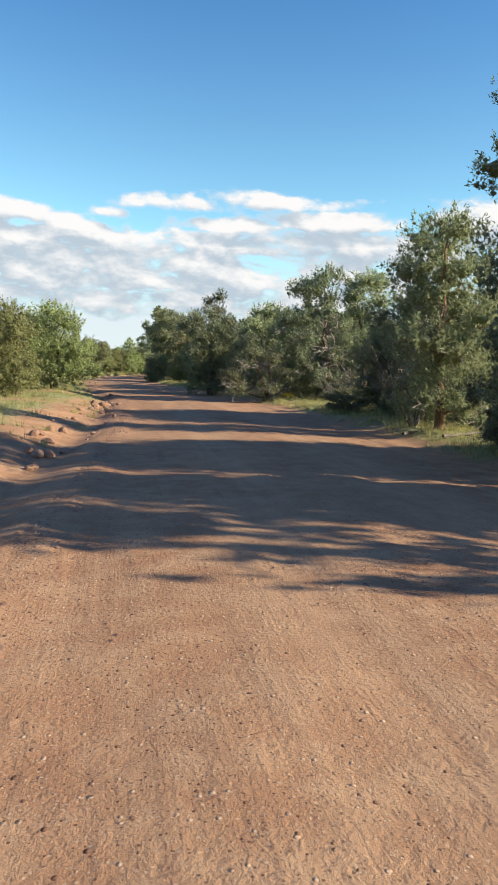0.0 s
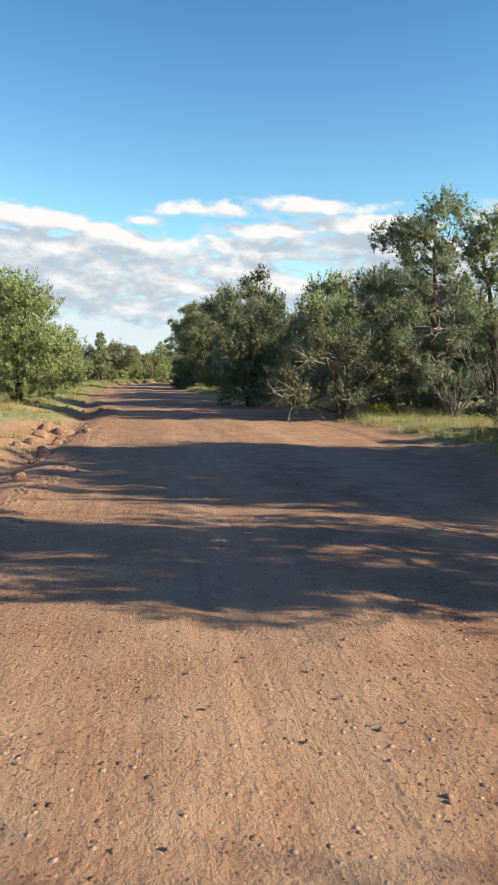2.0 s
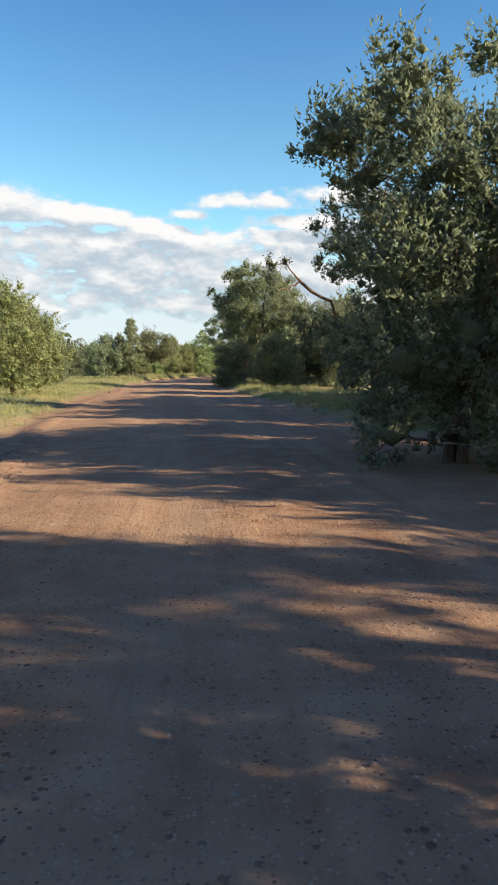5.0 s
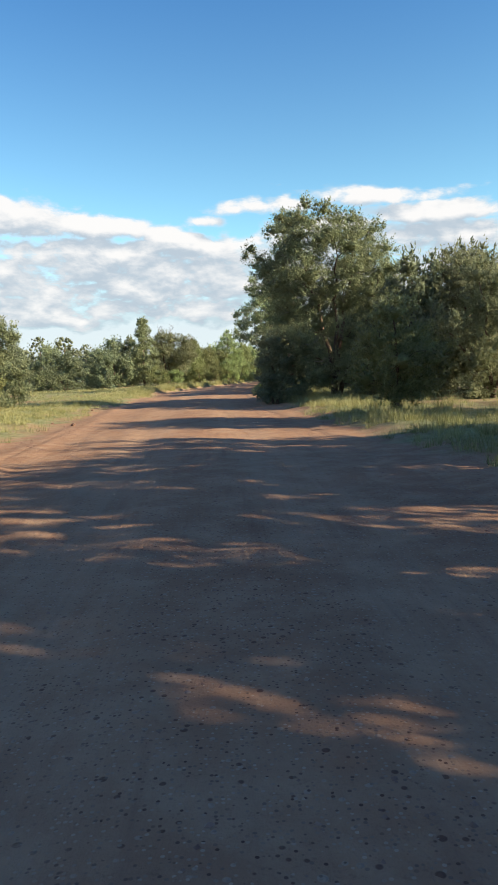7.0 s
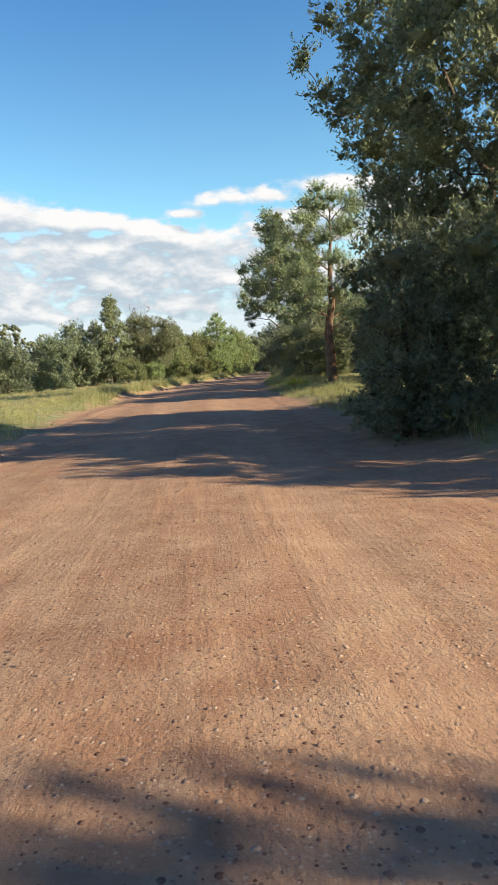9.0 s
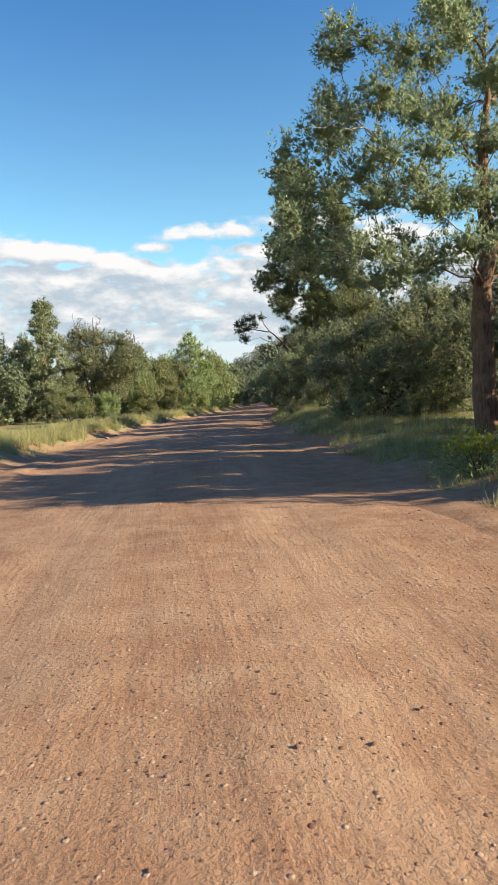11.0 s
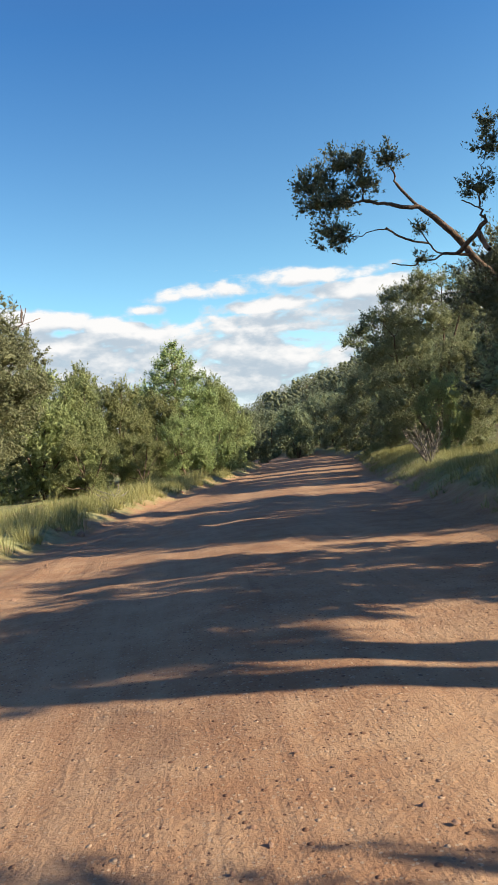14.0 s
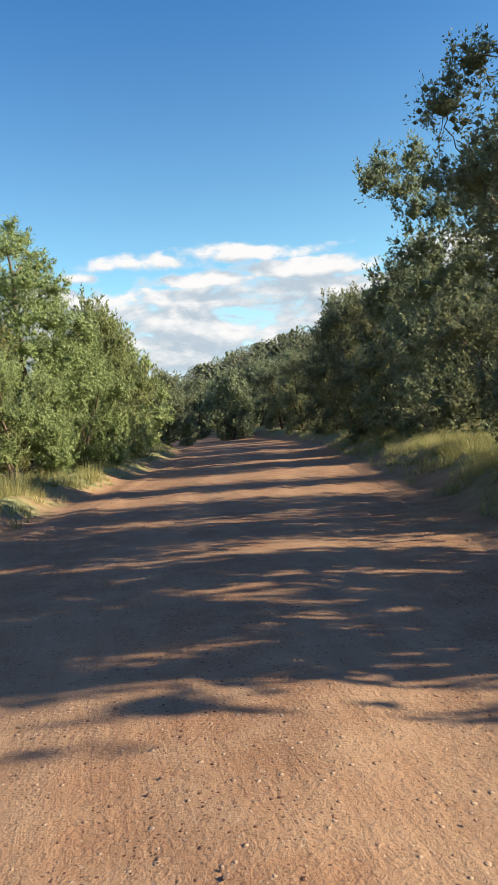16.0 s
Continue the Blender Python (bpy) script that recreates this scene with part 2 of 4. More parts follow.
def sheet(me, co, quads=None, tris=None):
    """Fill a mesh from arrays."""
    loops = [a.ravel() for a in (quads, tris) if a is not None]
    sizes = np.concatenate([np.full(len(a), a.shape[1]) for a in (quads, tris) if a is not None])
    loops = np.concatenate(loops).astype(np.int32)
    me.vertices.add(len(co))
    me.vertices.foreach_set("co", np.asarray(co, np.float32).ravel())
    me.loops.add(len(loops))
    me.loops.foreach_set("vertex_index", loops)
    me.polygons.add(len(sizes))
    me.polygons.foreach_set("loop_start", np.concatenate([[0], np.cumsum(sizes)[:-1]]).astype(np.int32))
    me.update(calc_edges=True)
    return me


def shade(me, smooth=True):
    me.polygons.foreach_set("use_smooth", np.full(len(me.polygons), smooth))
    return me


def grid(name, s_lines, y_lines, lift, mat):
    """A sheet laid over the land along the road, with the distance from its middle line kept on it."""
    s, y = np.meshgrid(s_lines, y_lines)
    x = middle(y) * (1 - ss(y, 300, 420)) + s
    z = land(x, y) + lift(s, y)
    ns, ny = len(s_lines), len(y_lines)
    i = (np.arange(ny - 1)[:, None] * ns + np.arange(ns - 1)[None]).ravel()
    me = sheet(bpy.data.meshes.new(name), np.stack([x, y, z], -1).reshape(-1, 3), np.stack([i, i + 1, i + ns + 1, i + ns], -1))
    me.attributes.new("off", "FLOAT", "POINT").data.foreach_set("value", s.ravel().astype(np.float32))
    shade(me)
    me.materials.append(mat)
    return new(name, me)


far_side = np.array([8.5, 10, 12, 14, 17, 20, 25, 30, 40, 50, 65, 80, 110, 150, 200, 280, 400, 600, 900, 1400, 2200])
side = np.concatenate([-far_side[::-1], np.arange(-8, 8.01, 0.25), far_side])
along = np.concatenate([[-2000, -900, -400, -200, -120, -80, -50, -30, -20], np.arange(-14, 172, 0.5), np.arange(172, 260, 1.5), np.arange(260, 460, 8),
                        [480, 520, 580, 660, 760, 900, 1100, 1400, 1800, 2400]])
ground = grid("ground", side, along, lambda s, y: -0.06 * (1 - ss(abs(s), 2.5, 3.3)), SOIL)
tagged(ground, "red-brown woodland soil with dry grass and litter", "ground", kind="structure")


def washboard(s, y):
    return 0.006 * np.sin(y * 9.0 + 1.5 * np.sin(s)) * (1 - ss(abs(s), 1.5, 2.8)) - 0.02 * np.exp(-((s - 1.35) / 0.3) ** 2) - 0.02 * np.exp(-((s + 0.75) / 0.3) ** 2) - 0.05 * ss(abs(s), 2.6, 3.2)


road = grid("road", np.linspace(-3.3, 3.3, 35), np.concatenate([np.arange(-40, 190, 0.3), np.arange(190, 300, 1.5)]), washboard, ROAD)
tagged(road, "graded red dirt road with wheel tracks and gravel", "road", kind="structure")


# ---- plants ----
def unit(v):
    return v / np.maximum(np.linalg.norm(v, axis=-1, keepdims=True), 1e-9)


class Wood:
    """Gathers tapered limbs into one mesh."""

    def __init__(self):
        self.v, self.f, self.n = [], [], 0

    def limb(self, path, r0, r1, sides=5):
        path = np.asarray(path, float)
        m = len(path)
        d = unit(np.gradient(path, axis=0))
        ref = np.where(np.abs(d[:, 2:]) > 0.9, [[1.0, 0, 0]], [[0, 0, 1.0]])
        a = unit(np.cross(d, ref))
        b = np.cross(d, a)
        r = np.linspace(r0, r1, m)[:, None, None]
        w = np.arange(sides) * math.tau / sides
        ring = path[:, None] + r * (a[:, None] * np.cos(w)[None, :, None] + b[:, None] * np.sin(w)[None, :, None])
        i, j = np.meshgrid(np.arange(m - 1), np.arange(sides), indexing="ij")
        k = (j + 1) % sides
        self.f.append((np.stack([i * sides + j, i * sides + k, (i + 1) * sides + k, (i + 1) * sides + j], -1) + self.n).reshape(-1, 4))
        self.v.append(ring.reshape(-1, 3))
        self.n += m * sides

    def mesh(self, name, mat):
        me = sheet(bpy.data.meshes.new(name), np.concatenate(self.v), np.concatenate(self.f))
        shade(me)
        me.materials.append(mat)
        return me


OCT = np.array([(1, 0, 0), (0, 1, 0), (-1, 0, 0), (0, -1, 0), (0, 0, 0.9), (0, 0, -0.9)], float)
OCT_F = np.array([(0, 1, 4), (1, 2, 4), (2, 3, 4), (3, 0, 4), (1, 0, 5), (2, 1, 5), (3, 2, 5), (0, 3, 5)])


def spray_mesh(name, c, d, length, width, rng, mat, cores=(), face=None):
    """Small pointed sprays of leaf, and the dense hearts of their tufts."""
    n = len(c)
    d = unit(d)
    a = unit(np.cross(d, rng.normal(size=(n, 3)) if face is None else face))
    u = np.cross(a, d)
    ln, wd = length * rng.uniform(0.6, 1.35, (n, 1)), width * rng.uniform(0.6, 1.3, (n, 1))
    co = np.stack([c - d * ln * 0.5 + a * wd * 0.5, c - d * ln * 0.38 - a * wd * 0.5 + u * wd * 0.3, c + d * ln * 0.5], 1).reshape(-1, 3)
    tri = np.arange(3 * n).reshape(-1, 3)
    if len(cores):
        k = np.arange(len(cores))[:, None, None] * len(cores[0]) + 3 * n
        co, tri = np.concatenate([co, *cores]), np.concatenate([tri, (k + OCT_F[None]).reshape(-1, 3)])
    me = shade(sheet(bpy.data.meshes.new(name), co, None, tri))
    me.materials.append(mat)
    return me


def outline(kind, f):
    """Crown radius, as a share of the widest, at a share of the tree's height."""
    f = np.asarray(f, float)
    if kind == "pine":
        return np.where(f < 0.22, 0.55 + 0.45 * f / 0.22, np.maximum(1 - (f - 0.22) / 0.80, 0.05) ** 0.75)
    if kind == "open":
        return np.where(f < 0.45, 0.25 + 0.75 * ss(f, 0.12, 0.45), np.sqrt(np.maximum(1 - ((f - 0.45) / 0.58) ** 2, 0.03)))
    return np.where(f < 0.36, 0.80 + 0.20 * f / 0.36, np.sqrt(np.maximum(1 - ((f - 0.36) / 0.66) ** 2, 0.03)))


def masses(seed, h, r, kind="juniper"):
    """Foliage masses of a crown: across, along, height and radius of each."""
    rng = np.random.RandomState(seed + 500)
    count = {"pine": 42, "open": 20, "bush": 13}.get(kind, 25)
    low = {"pine": 0.10, "open": 0.30, "bush": 0.10}.get(kind, 0.05)
    out = []
    for q in range(count):
        f = low + (0.95 - low) * (q + rng.uniform(0, 1)) / count
        wide = float(outline("pine" if kind == "pine" else "open" if kind == "open" else "juniper", f)) * r
        size = r * rng.uniform(0.24, 0.38) * (0.62 + 0.38 * wide / r) * (0.95 if kind == "pine" else 1.0)
        a = q * 2.399 + rng.normal() * 0.45
        reach = max(0.0, wide * rng.uniform(0.72, 1.12) - size * 0.55) * (0.35 if q % 4 == 3 else 1.0)
        out.append((math.cos(a) * reach, math.sin(a) * reach, max(f * h - size * 0.35, size * 0.55), size))
    return out


def deepen_crown(seed, flat_masses):
    """Gives the masses of a crown that is known from the road (across, height, radius) their depth along it."""
    rng = np.random.RandomState(seed + 900)
    mid = np.mean([m[0] for m in flat_masses])
    half = max(abs(m[0] - mid) + m[2] for m in flat_masses)
    out = []
    for dx, z, r in flat_masses:
        room = 0.6 * math.sqrt(max(half * half - (dx - mid) ** 2, 0.1))
        dy = rng.uniform(-1, 1) * room
        out.append((dx, dy, z, r))
        if room > 1.3 * r:
            out.append((dx + rng.normal() * 0.15, -math.copysign(rng.uniform(0.5, 1.0) * room, dy), z - rng.uniform(0.0, 0.25), r * 0.95))
    return out


def lobed(seed, crown, stems=1, leaf=(0.080, 0.034), knot=0.15, per=26, dry=0, flat=0.9, girth=1.0, lead=None, kind="juniper"):
    """A tree of crooked boughs that carry masses of foliage, each broken into many small knots of sprays, with bare twigs under them."""
    rng = np.random.RandomState(seed)
    wood, dead = Wood(), Wood()
    crown = np.array(crown, float)
    h = float((crown[:, 2] + crown[:, 3] * 0.6).max())
    t = np.linspace(0, 1, 12)[:, None]
    order = np.argsort(-crown[:, 2])
    holds, girths = [], []
    for q in range(stems):
        end = crown[order[min(len(order) - 1, q * max(1, len(order) // (2 * stems)))], :3].copy() if lead is None else np.array(lead, float)
        foot = np.array([math.cos(q * 2.4), math.sin(q * 2.4), 0]) * (0.10 if stems > 1 else 0.0)
        end[2] = max(end[2], 0.5 * h) * (1.0 if stems == 1 else 0.95)
        path = foot + t * (end - foot) + rng.normal(size=(12, 3)) * [0.010 * h, 0.010 * h, 0.0] * (t > 0) + np.sin(t * math.pi) * rng.normal(size=3) * [0.012 * h, 0.012 * h, 0]
        path[0] = foot + [0, 0, -0.7]
        r0 = (0.021 * h + 0.03) * girth / stems ** 0.4
        wood.limb(path, r0, 0.014, 10 if stems == 1 else 8)
        holds += list(path[1:])
        girths += list(np.linspace(r0, 0.014, 12)[1:])
    pts, ways, faces, cores = [], [], [], []
    u = np.linspace(0, 1, 9)[:, None]
    middle_line = np.array(holds)
    far = [float(np.min(np.linalg.norm(middle_line - m[:3], axis=1))) for m in crown]
    for q in np.argsort(far):
        c, r = crown[q, :3], crown[q, 3]
        at = np.array(holds)
        gap = at - c
        cost = np.linalg.norm(gap, axis=1) + np.maximum(gap[:, 2] + (0.0 if kind == "pine" else 0.35 * np.hypot(gap[:, 0], gap[:, 1])), 0) * 1.2
        k = int(np.argmin(cost))
        base, size = at[k], float(np.linalg.norm(gap[k]))
        bend = (base + c) / 2 + rng.normal(size=3) * (0.05 if r < 0.08 else 0.12) * size + [0, 0, -0.05 * size]
        arm = (1 - u) ** 2 * base + 2 * u * (1 - u) * bend + u * u * c
        arm[1:-1] += rng.normal(size=(7, 3)) * (0.008 if r < 0.08 else 0.025) * size
        r1 = r if r < 0.08 else min(girths[k] * 0.75, 0.016 + 0.020 * size)
        r2 = r1 * 0.9 if r < 0.08 else 0.010
        wood.limb(arm, r1, r2, 6)
        holds += list(arm[3:])
        girths += list(np.linspace(r1, r2, 9)[3:])
        if r < 0.08:                     # a bare stretch of limb
            continue
        n = int(4 * math.pi * r * r / (1.75 * knot) ** 2) + 5
        v = unit(rng.normal(size=(n, 3)))
        v = v[(v[:, 2] > -0.35) | (rng.uniform(0, 1, n) < 0.40)]
        n = len(v)
        reach = r * rng.uniform(0.25, 1.2, n) ** 0.6
        stray = (rng.uniform(0, 1, n) < 0.16) & (v[:, 2] > -0.1)          # a few leading shoots stand out of the mass
        reach = np.where(stray, r * rng.uniform(1.15, 1.40, n), reach)
        tip = c + v * reach[:, None] * [1, 1, flat]
        tip[:, 2] = np.maximum(tip[:, 2], 0.10)
        way = unit(v * 0.6 + rng.normal(size=(n, 3)) * 0.30 + [0, 0, 0.1 if kind == "pine" else 0.55])
        s = knot * rng.uniform(0.6, 1.25, (n, 1, 1))
        s = np.where(stray[:, None, None], s * 0.75, s)
        w = unit(rng.normal(size=(n, per, 3)))
        off = w * rng.uniform(0.15, 1.0, (n, per, 1)) ** 0.5 * s * (1.0 if kind == "pine" else 0.86)
        off = off + way[:, None] * np.sum(off * way[:, None], 2, keepdims=True) * (0.2 if kind == "pine" else 1.7)
        pts.append((tip[:, None] + off).reshape(-1, 3))
        ways.append((way[:, None] * 0.7 + w * 0.6 + rng.normal(size=(n, per, 3)) * 0.45).reshape(-1, 3))
        faces.append((w + v[:, None] * 0.45 + rng.normal(size=(n, per, 3)) * 0.30).reshape(-1, 3))
        cores += list((tip[:, None] + OCT[None] * rng.uniform(0.7, 1.1, (n, 6, 1)) * s * 0.52)[np.arange(n) % 4 < 3])
        cores.append(c + OCT * rng.uniform(0.75, 1.1, (6, 1)) * r * [0.60, 0.60, 0.46])
        for e in range(0, n, 8):
            o = arm[6 if e % 2 else 8]
            wood.limb(np.array([o, (o + tip[e]) / 2 + rng.normal(size=3) * 0.08 * r, tip[e]]), 0.011, 0.004, 3)
        for b in range(dry if c[2] < 0.72 * h and r > 0.33 else 0):
            o = arm[rng.randint(1, 6)]
            d = unit(unit(c - base) * 0.15 + rng.normal(size=3) * [0.8, 0.8, 0.4] - [0, 0.35, 0.15])
            x = np.linspace(0, 1, 6)[:, None]
            twig = o + d * rng.uniform(0.4, 1.05) * x + rng.normal(size=(6, 3)) * 0.06 * x
            dead.limb(twig, 0.018, 0.005, 4)
            for e in range(4):
                g = twig[rng.randint(2, 6)]
                end = g + unit(d + rng.normal(size=3) * 0.8) * rng.uniform(0.15, 0.5)
                dead.limb(np.array([g, (g + end) / 2 + rng.normal(size=3) * 0.03, end]), 0.009, 0.003, 3)
    return wood, dead, np.concatenate(pts), np.concatenate(ways), np.concatenate(faces), cores, rng, leaf


MESHES = {}


def plant_mesh(key, leafy, seed, h, r, kind, bark=None, **kw):
    """Wood and crown meshes of one growth form, made once."""
    if key not in MESHES:
        wood, _, p, d, face, cores, rng, leaf = lobed(seed, masses(seed, h, r, kind), kind=kind, **kw)
        MESHES[key] = (wood.mesh("trunk", bark or BARK), spray_mesh("crown", p, d, leaf[0] * 1.04, leaf[1] * 1.08, rng, leafy, cores, face))
    return MESHES[key]


def stand(name, x, y, meshes, scale, turn, label, category, group="", sink=0.05):
    root = new(name)
    root.empty_display_size = 0.3
    root.matrix_world = Matrix.Translation((x, y, float(land(x, y)) - sink)) @ Matrix.Rotation(turn, 4, "Z") @ Matrix.Diagonal((*scale, 1))
    for part_name, me in zip(("trunk", "crown"), meshes):
        new(part_name, me).parent = root
    tagged(root, label, category, group)
    return root


rnd = random.Random(7)
FORMS = {
    "juniper": [dict(seed=11 + q, h=6.0, r=2.4, kind="juniper", stems=3, knot=0.20, per=22, leaf=(0.135, 0.058)) for q in range(4)],
    "pine": [dict(seed=31 + q, h=8.0, r=2.2, kind="pine", flat=0.7, knot=0.19, per=24, leaf=(0.14, 0.042)) for q in range(2)],
    "open": [dict(seed=51 + q, h=7.0, r=2.6, kind="open", stems=2, knot=0.20, per=22, leaf=(0.135, 0.058)) for q in range(2)],
    "back": [dict(seed=91 + q, h=6.0, r=2.4, kind="juniper", stems=2, knot=0.30, per=16, leaf=(0.23, 0.10)) for q in range(3)],
    "bush": [dict(seed=71 + q, h=3.0, r=1.5, kind="bush", stems=3, knot=0.13, per=34, leaf=(0.075, 0.034)) for q in range(2)],
}
# back trees: seen background ones, and unseen ones added to shade the road
SAY = {"back": "grey-green juniper of the back rows, some unseen and added for road shade", "juniper": "dense grey-green juniper growing beside the dirt road", "pine": "tall conical pinyon pine with dark needles",
       "open": "open-crowned juniper with bare grey limbs", "bush": "low bright green juniper bush on the verge"}
LEAFY = {"back": JUNIPER, "juniper": OLIVE, "pine": PINYON, "open": OLIVE, "bush": YOUNG}


def tree(kind, x, y, h, r, form=None, label="", leafy=None):
    """A tree of a known height and crown radius."""
    forms = FORMS[kind]
    q = rnd.randrange(len(forms)) if form is None else form
    kw = forms[q]
    leafy = leafy or LEAFY[kind]
    me = plant_mesh((kind, q, leafy.name), leafy, **kw)
    name = {"pine": "pine_tree", "bush": "juniper_bush"}.get(kind, "juniper_tree")
    k = r / kw["r"]
    return stand(name, x, y, me, (k, k, h / kw["h"]), rnd.uniform(0, math.tau), label or SAY[kind], "bush" if kind == "bush" else "tree", "roadside trees")


def known_tree(x, y, label, leafy, crown, name="juniper_tree", seed=1, bark=None, dry=0, ready=False, **kw):
    """A tree with a crown of its own: across, height above the road and radius of each of its masses."""
    lift = 0.15 - float(land(x, y))
    crown = [(*m[:-2], m[-2] + lift, m[-1]) for m in crown]
    wood, dead, p, d, face, cores, rng, leaf = lobed(seed, crown if ready else deepen_crown(seed, crown), dry=dry, **kw)
    root = stand(name, x, y, (wood.mesh("trunk", bark or BARK), spray_mesh("crown", p, d, leaf[0] * 1.04, leaf[1] * 1.08, rng, leafy, cores, face)), (1, 1, 1), 0.0, label, name.split("_")[1], "roadside trees", 0.0)
    if dry:
        twigs = new("dead_limb", dead.mesh("dead_limb", BARE))
        twigs.parent = root
        tagged(twigs, "bare pale dead twigs", kind="stuff")
    return root


# first stretch, left of the road
known_tree(-2.26, 40.0, "bright rounded juniper standing beside the road bank", YOUNG, seed=201, stems=3, knot=0.165, leaf=(0.089, 0.039),
           crown=[(-0.1, 4.3, 0.6), (-0.9, 3.6, 0.85), (0.6, 3.6, 0.75), (-1.3, 2.5, 1.0), (0.2, 2.4, 1.0), (1.3, 2.1, 0.8), (-0.8, 1.3, 1.0), (0.8, 1.3, 1.0), (1.7, 1.3, 0.5), (-1.9, 2.9, 0.8), (-2.5, 1.4, 0.9)])
known_tree(-5.36, 57.0, "large bright green juniper at the edge of the meadow", YOUNG, seed=202, stems=3, knot=0.175, leaf=(0.095, 0.041),
           crown=[(-0.2, 4.8, 0.8), (0.4, 3.8, 1.1), (1.2, 2.8, 0.85), (-0.5, 2.5, 1.1), (0.5, 1.5, 1.1), (1.6, 1.6, 0.7), (-1.2, 3.7, 1.1), (-1.2, 1.5, 1.1)])
known_tree(-4.36, 65.5, "rounded bright green juniper beside the meadow", YOUNG, seed=203, stems=2, knot=0.175, leaf=(0.095, 0.041),
           crown=[(0.0, 3.9, 0.85), (-0.8, 3.3, 0.9), (0.9, 2.7, 0.9), (-0.3, 1.9, 1.1), (1.4, 1.7, 0.7), (-1.4, 1.7, 1.0), (0.5, 0.8, 0.8)])
tree("juniper", -7.3, 79.5, 5.4, 2.4, 2, leafy=YOUNG)
tree("juniper", -7.8, 88.0, 4.6, 1.8, 3)
known_tree(-3.1, 30.5, "bright green juniper with a pointed top above the road bank", YOUNG, seed=204, stems=2, knot=0.15, leaf=(0.081, 0.035),
           crown=[(-0.4, 3.4, 0.6), (0.3, 2.7, 0.6), (-0.7, 2.2, 0.85), (0.1, 1.5, 0.8), (0.5, 1.0, 0.55), (-0.5, 0.8, 0.8), (-1.5, 2.8, 0.9), (-1.5, 1.3, 0.95)])
tree("juniper", -7.0, 36.0, 4.6, 2.0, 1, leafy=YOUNG)
tree("back", -8.5, 30.0, 5.5, 2.3, 0, leafy=YOUNG)
tree("back", -9.0, 44.0, 5.5, 2.3, 2)
tree("open", -8.8, 60.5, 5.4, 2.4, 1)
tree("back", -12.0, 72.0, 5.0, 2.5, 0)
# first stretch, right of the road
known_tree(8.49, 16.2, "tall juniper with a dense rounded top among bare shrubs", OLIVE, seed=211, knot=0.125, leaf=(0.068, 0.029), dry=3, bark=RED_BARK,
           crown=[(-0.3, 4.6, 0.5), (0.2, 4.6, 0.42), (-0.6, 3.9, 0.52), (0.2, 3.8, 0.6), (-0.3, 3.2, 0.62), (0.5, 2.9, 0.6), (-0.7, 2.3, 0.55), (0.1, 2.0, 0.7), (0.9, 1.7, 0.65), (-0.2, 1.3, 0.55), (-0.5, 0.8, 0.42), (0.3, 0.6, 0.45), (0.8, 0.9, 0.45)])
known_tree(11.54, 34.8, "tall old juniper with an open crown and pale dead limbs", JUNIPER, seed=212, knot=0.14, leaf=(0.076, 0.033), dry=7, girth=1.0, bark=RED_BARK, lead=(-0.5, 0.1, 5.8),
           crown=[(-0.8, 6.0, 0.5), (-0.1, 6.0, 0.42), (-1.7, 5.5, 0.45), (-1.0, 5.3, 0.55), (-0.2, 5.0, 0.46), (-2.3, 3.9, 0.58), (-1.6, 3.9, 0.5), (-2.4, 3.2, 0.5), (0.4, 3.9, 0.46), (0.5, 2.9, 0.5), (-0.6, 4.3, 0.42), (-1.3, 4.6, 0.36), (-1.2, 3.0, 0.42),
                  (-0.2, 2.2, 0.5), (-1.9, 2.3, 0.5), (0.9, 1.8, 0.6), (-0.9, 1.4, 0.55), (0.1, 0.9, 0.6)])
known_tree(13.34, 34.9, "open-crowned juniper with tangled dead twigs", OLIVE, seed=213, knot=0.155, leaf=(0.084, 0.036), dry=5, bark=RED_BARK,
           crown=[(-0.3, 5.9, 0.62), (0.5, 5.9, 0.58), (-0.8, 5.1, 0.58), (0.5, 4.9, 0.78), (-0.3, 4.3, 0.75), (1.0, 3.7, 0.75), (-0.5, 2.9, 0.7), (0.8, 2.3, 0.8)])
known_tree(8.2, 34.6, "low spreading juniper with pale dead branches through it", JUNIPER, seed=214, stems=3, knot=0.14, leaf=(0.076, 0.033), dry=6,
           crown=[(-1.4, 1.8, 0.5), (-0.7, 2.2, 0.42), (0.2, 2.1, 0.45), (-1.3, 0.7, 0.55), (-0.3, 0.8, 0.5), (0.8, 1.2, 0.5), (1.6, 0.6, 0.42), (-1.0, 2.8, 0.38), (1.7, 1.7, 0.5), (0.9, 2.3, 0.4), (-1.8, 1.2, 0.4)])
known_tree(10.47, 43.75, "light green juniper with an upright crown", OLIVE, seed=215, stems=2, knot=0.165, leaf=(0.089, 0.039),
           crown=[(-0.6, 5.0, 0.55), (0.1, 5.0, 0.58), (-1.1, 4.1, 0.7), (0.5, 4.1, 0.8), (-0.2, 3.2, 1.0), (-1.0, 2.6, 0.9), (0.8, 2.4, 0.95), (-0.2, 1.4, 1.0)])
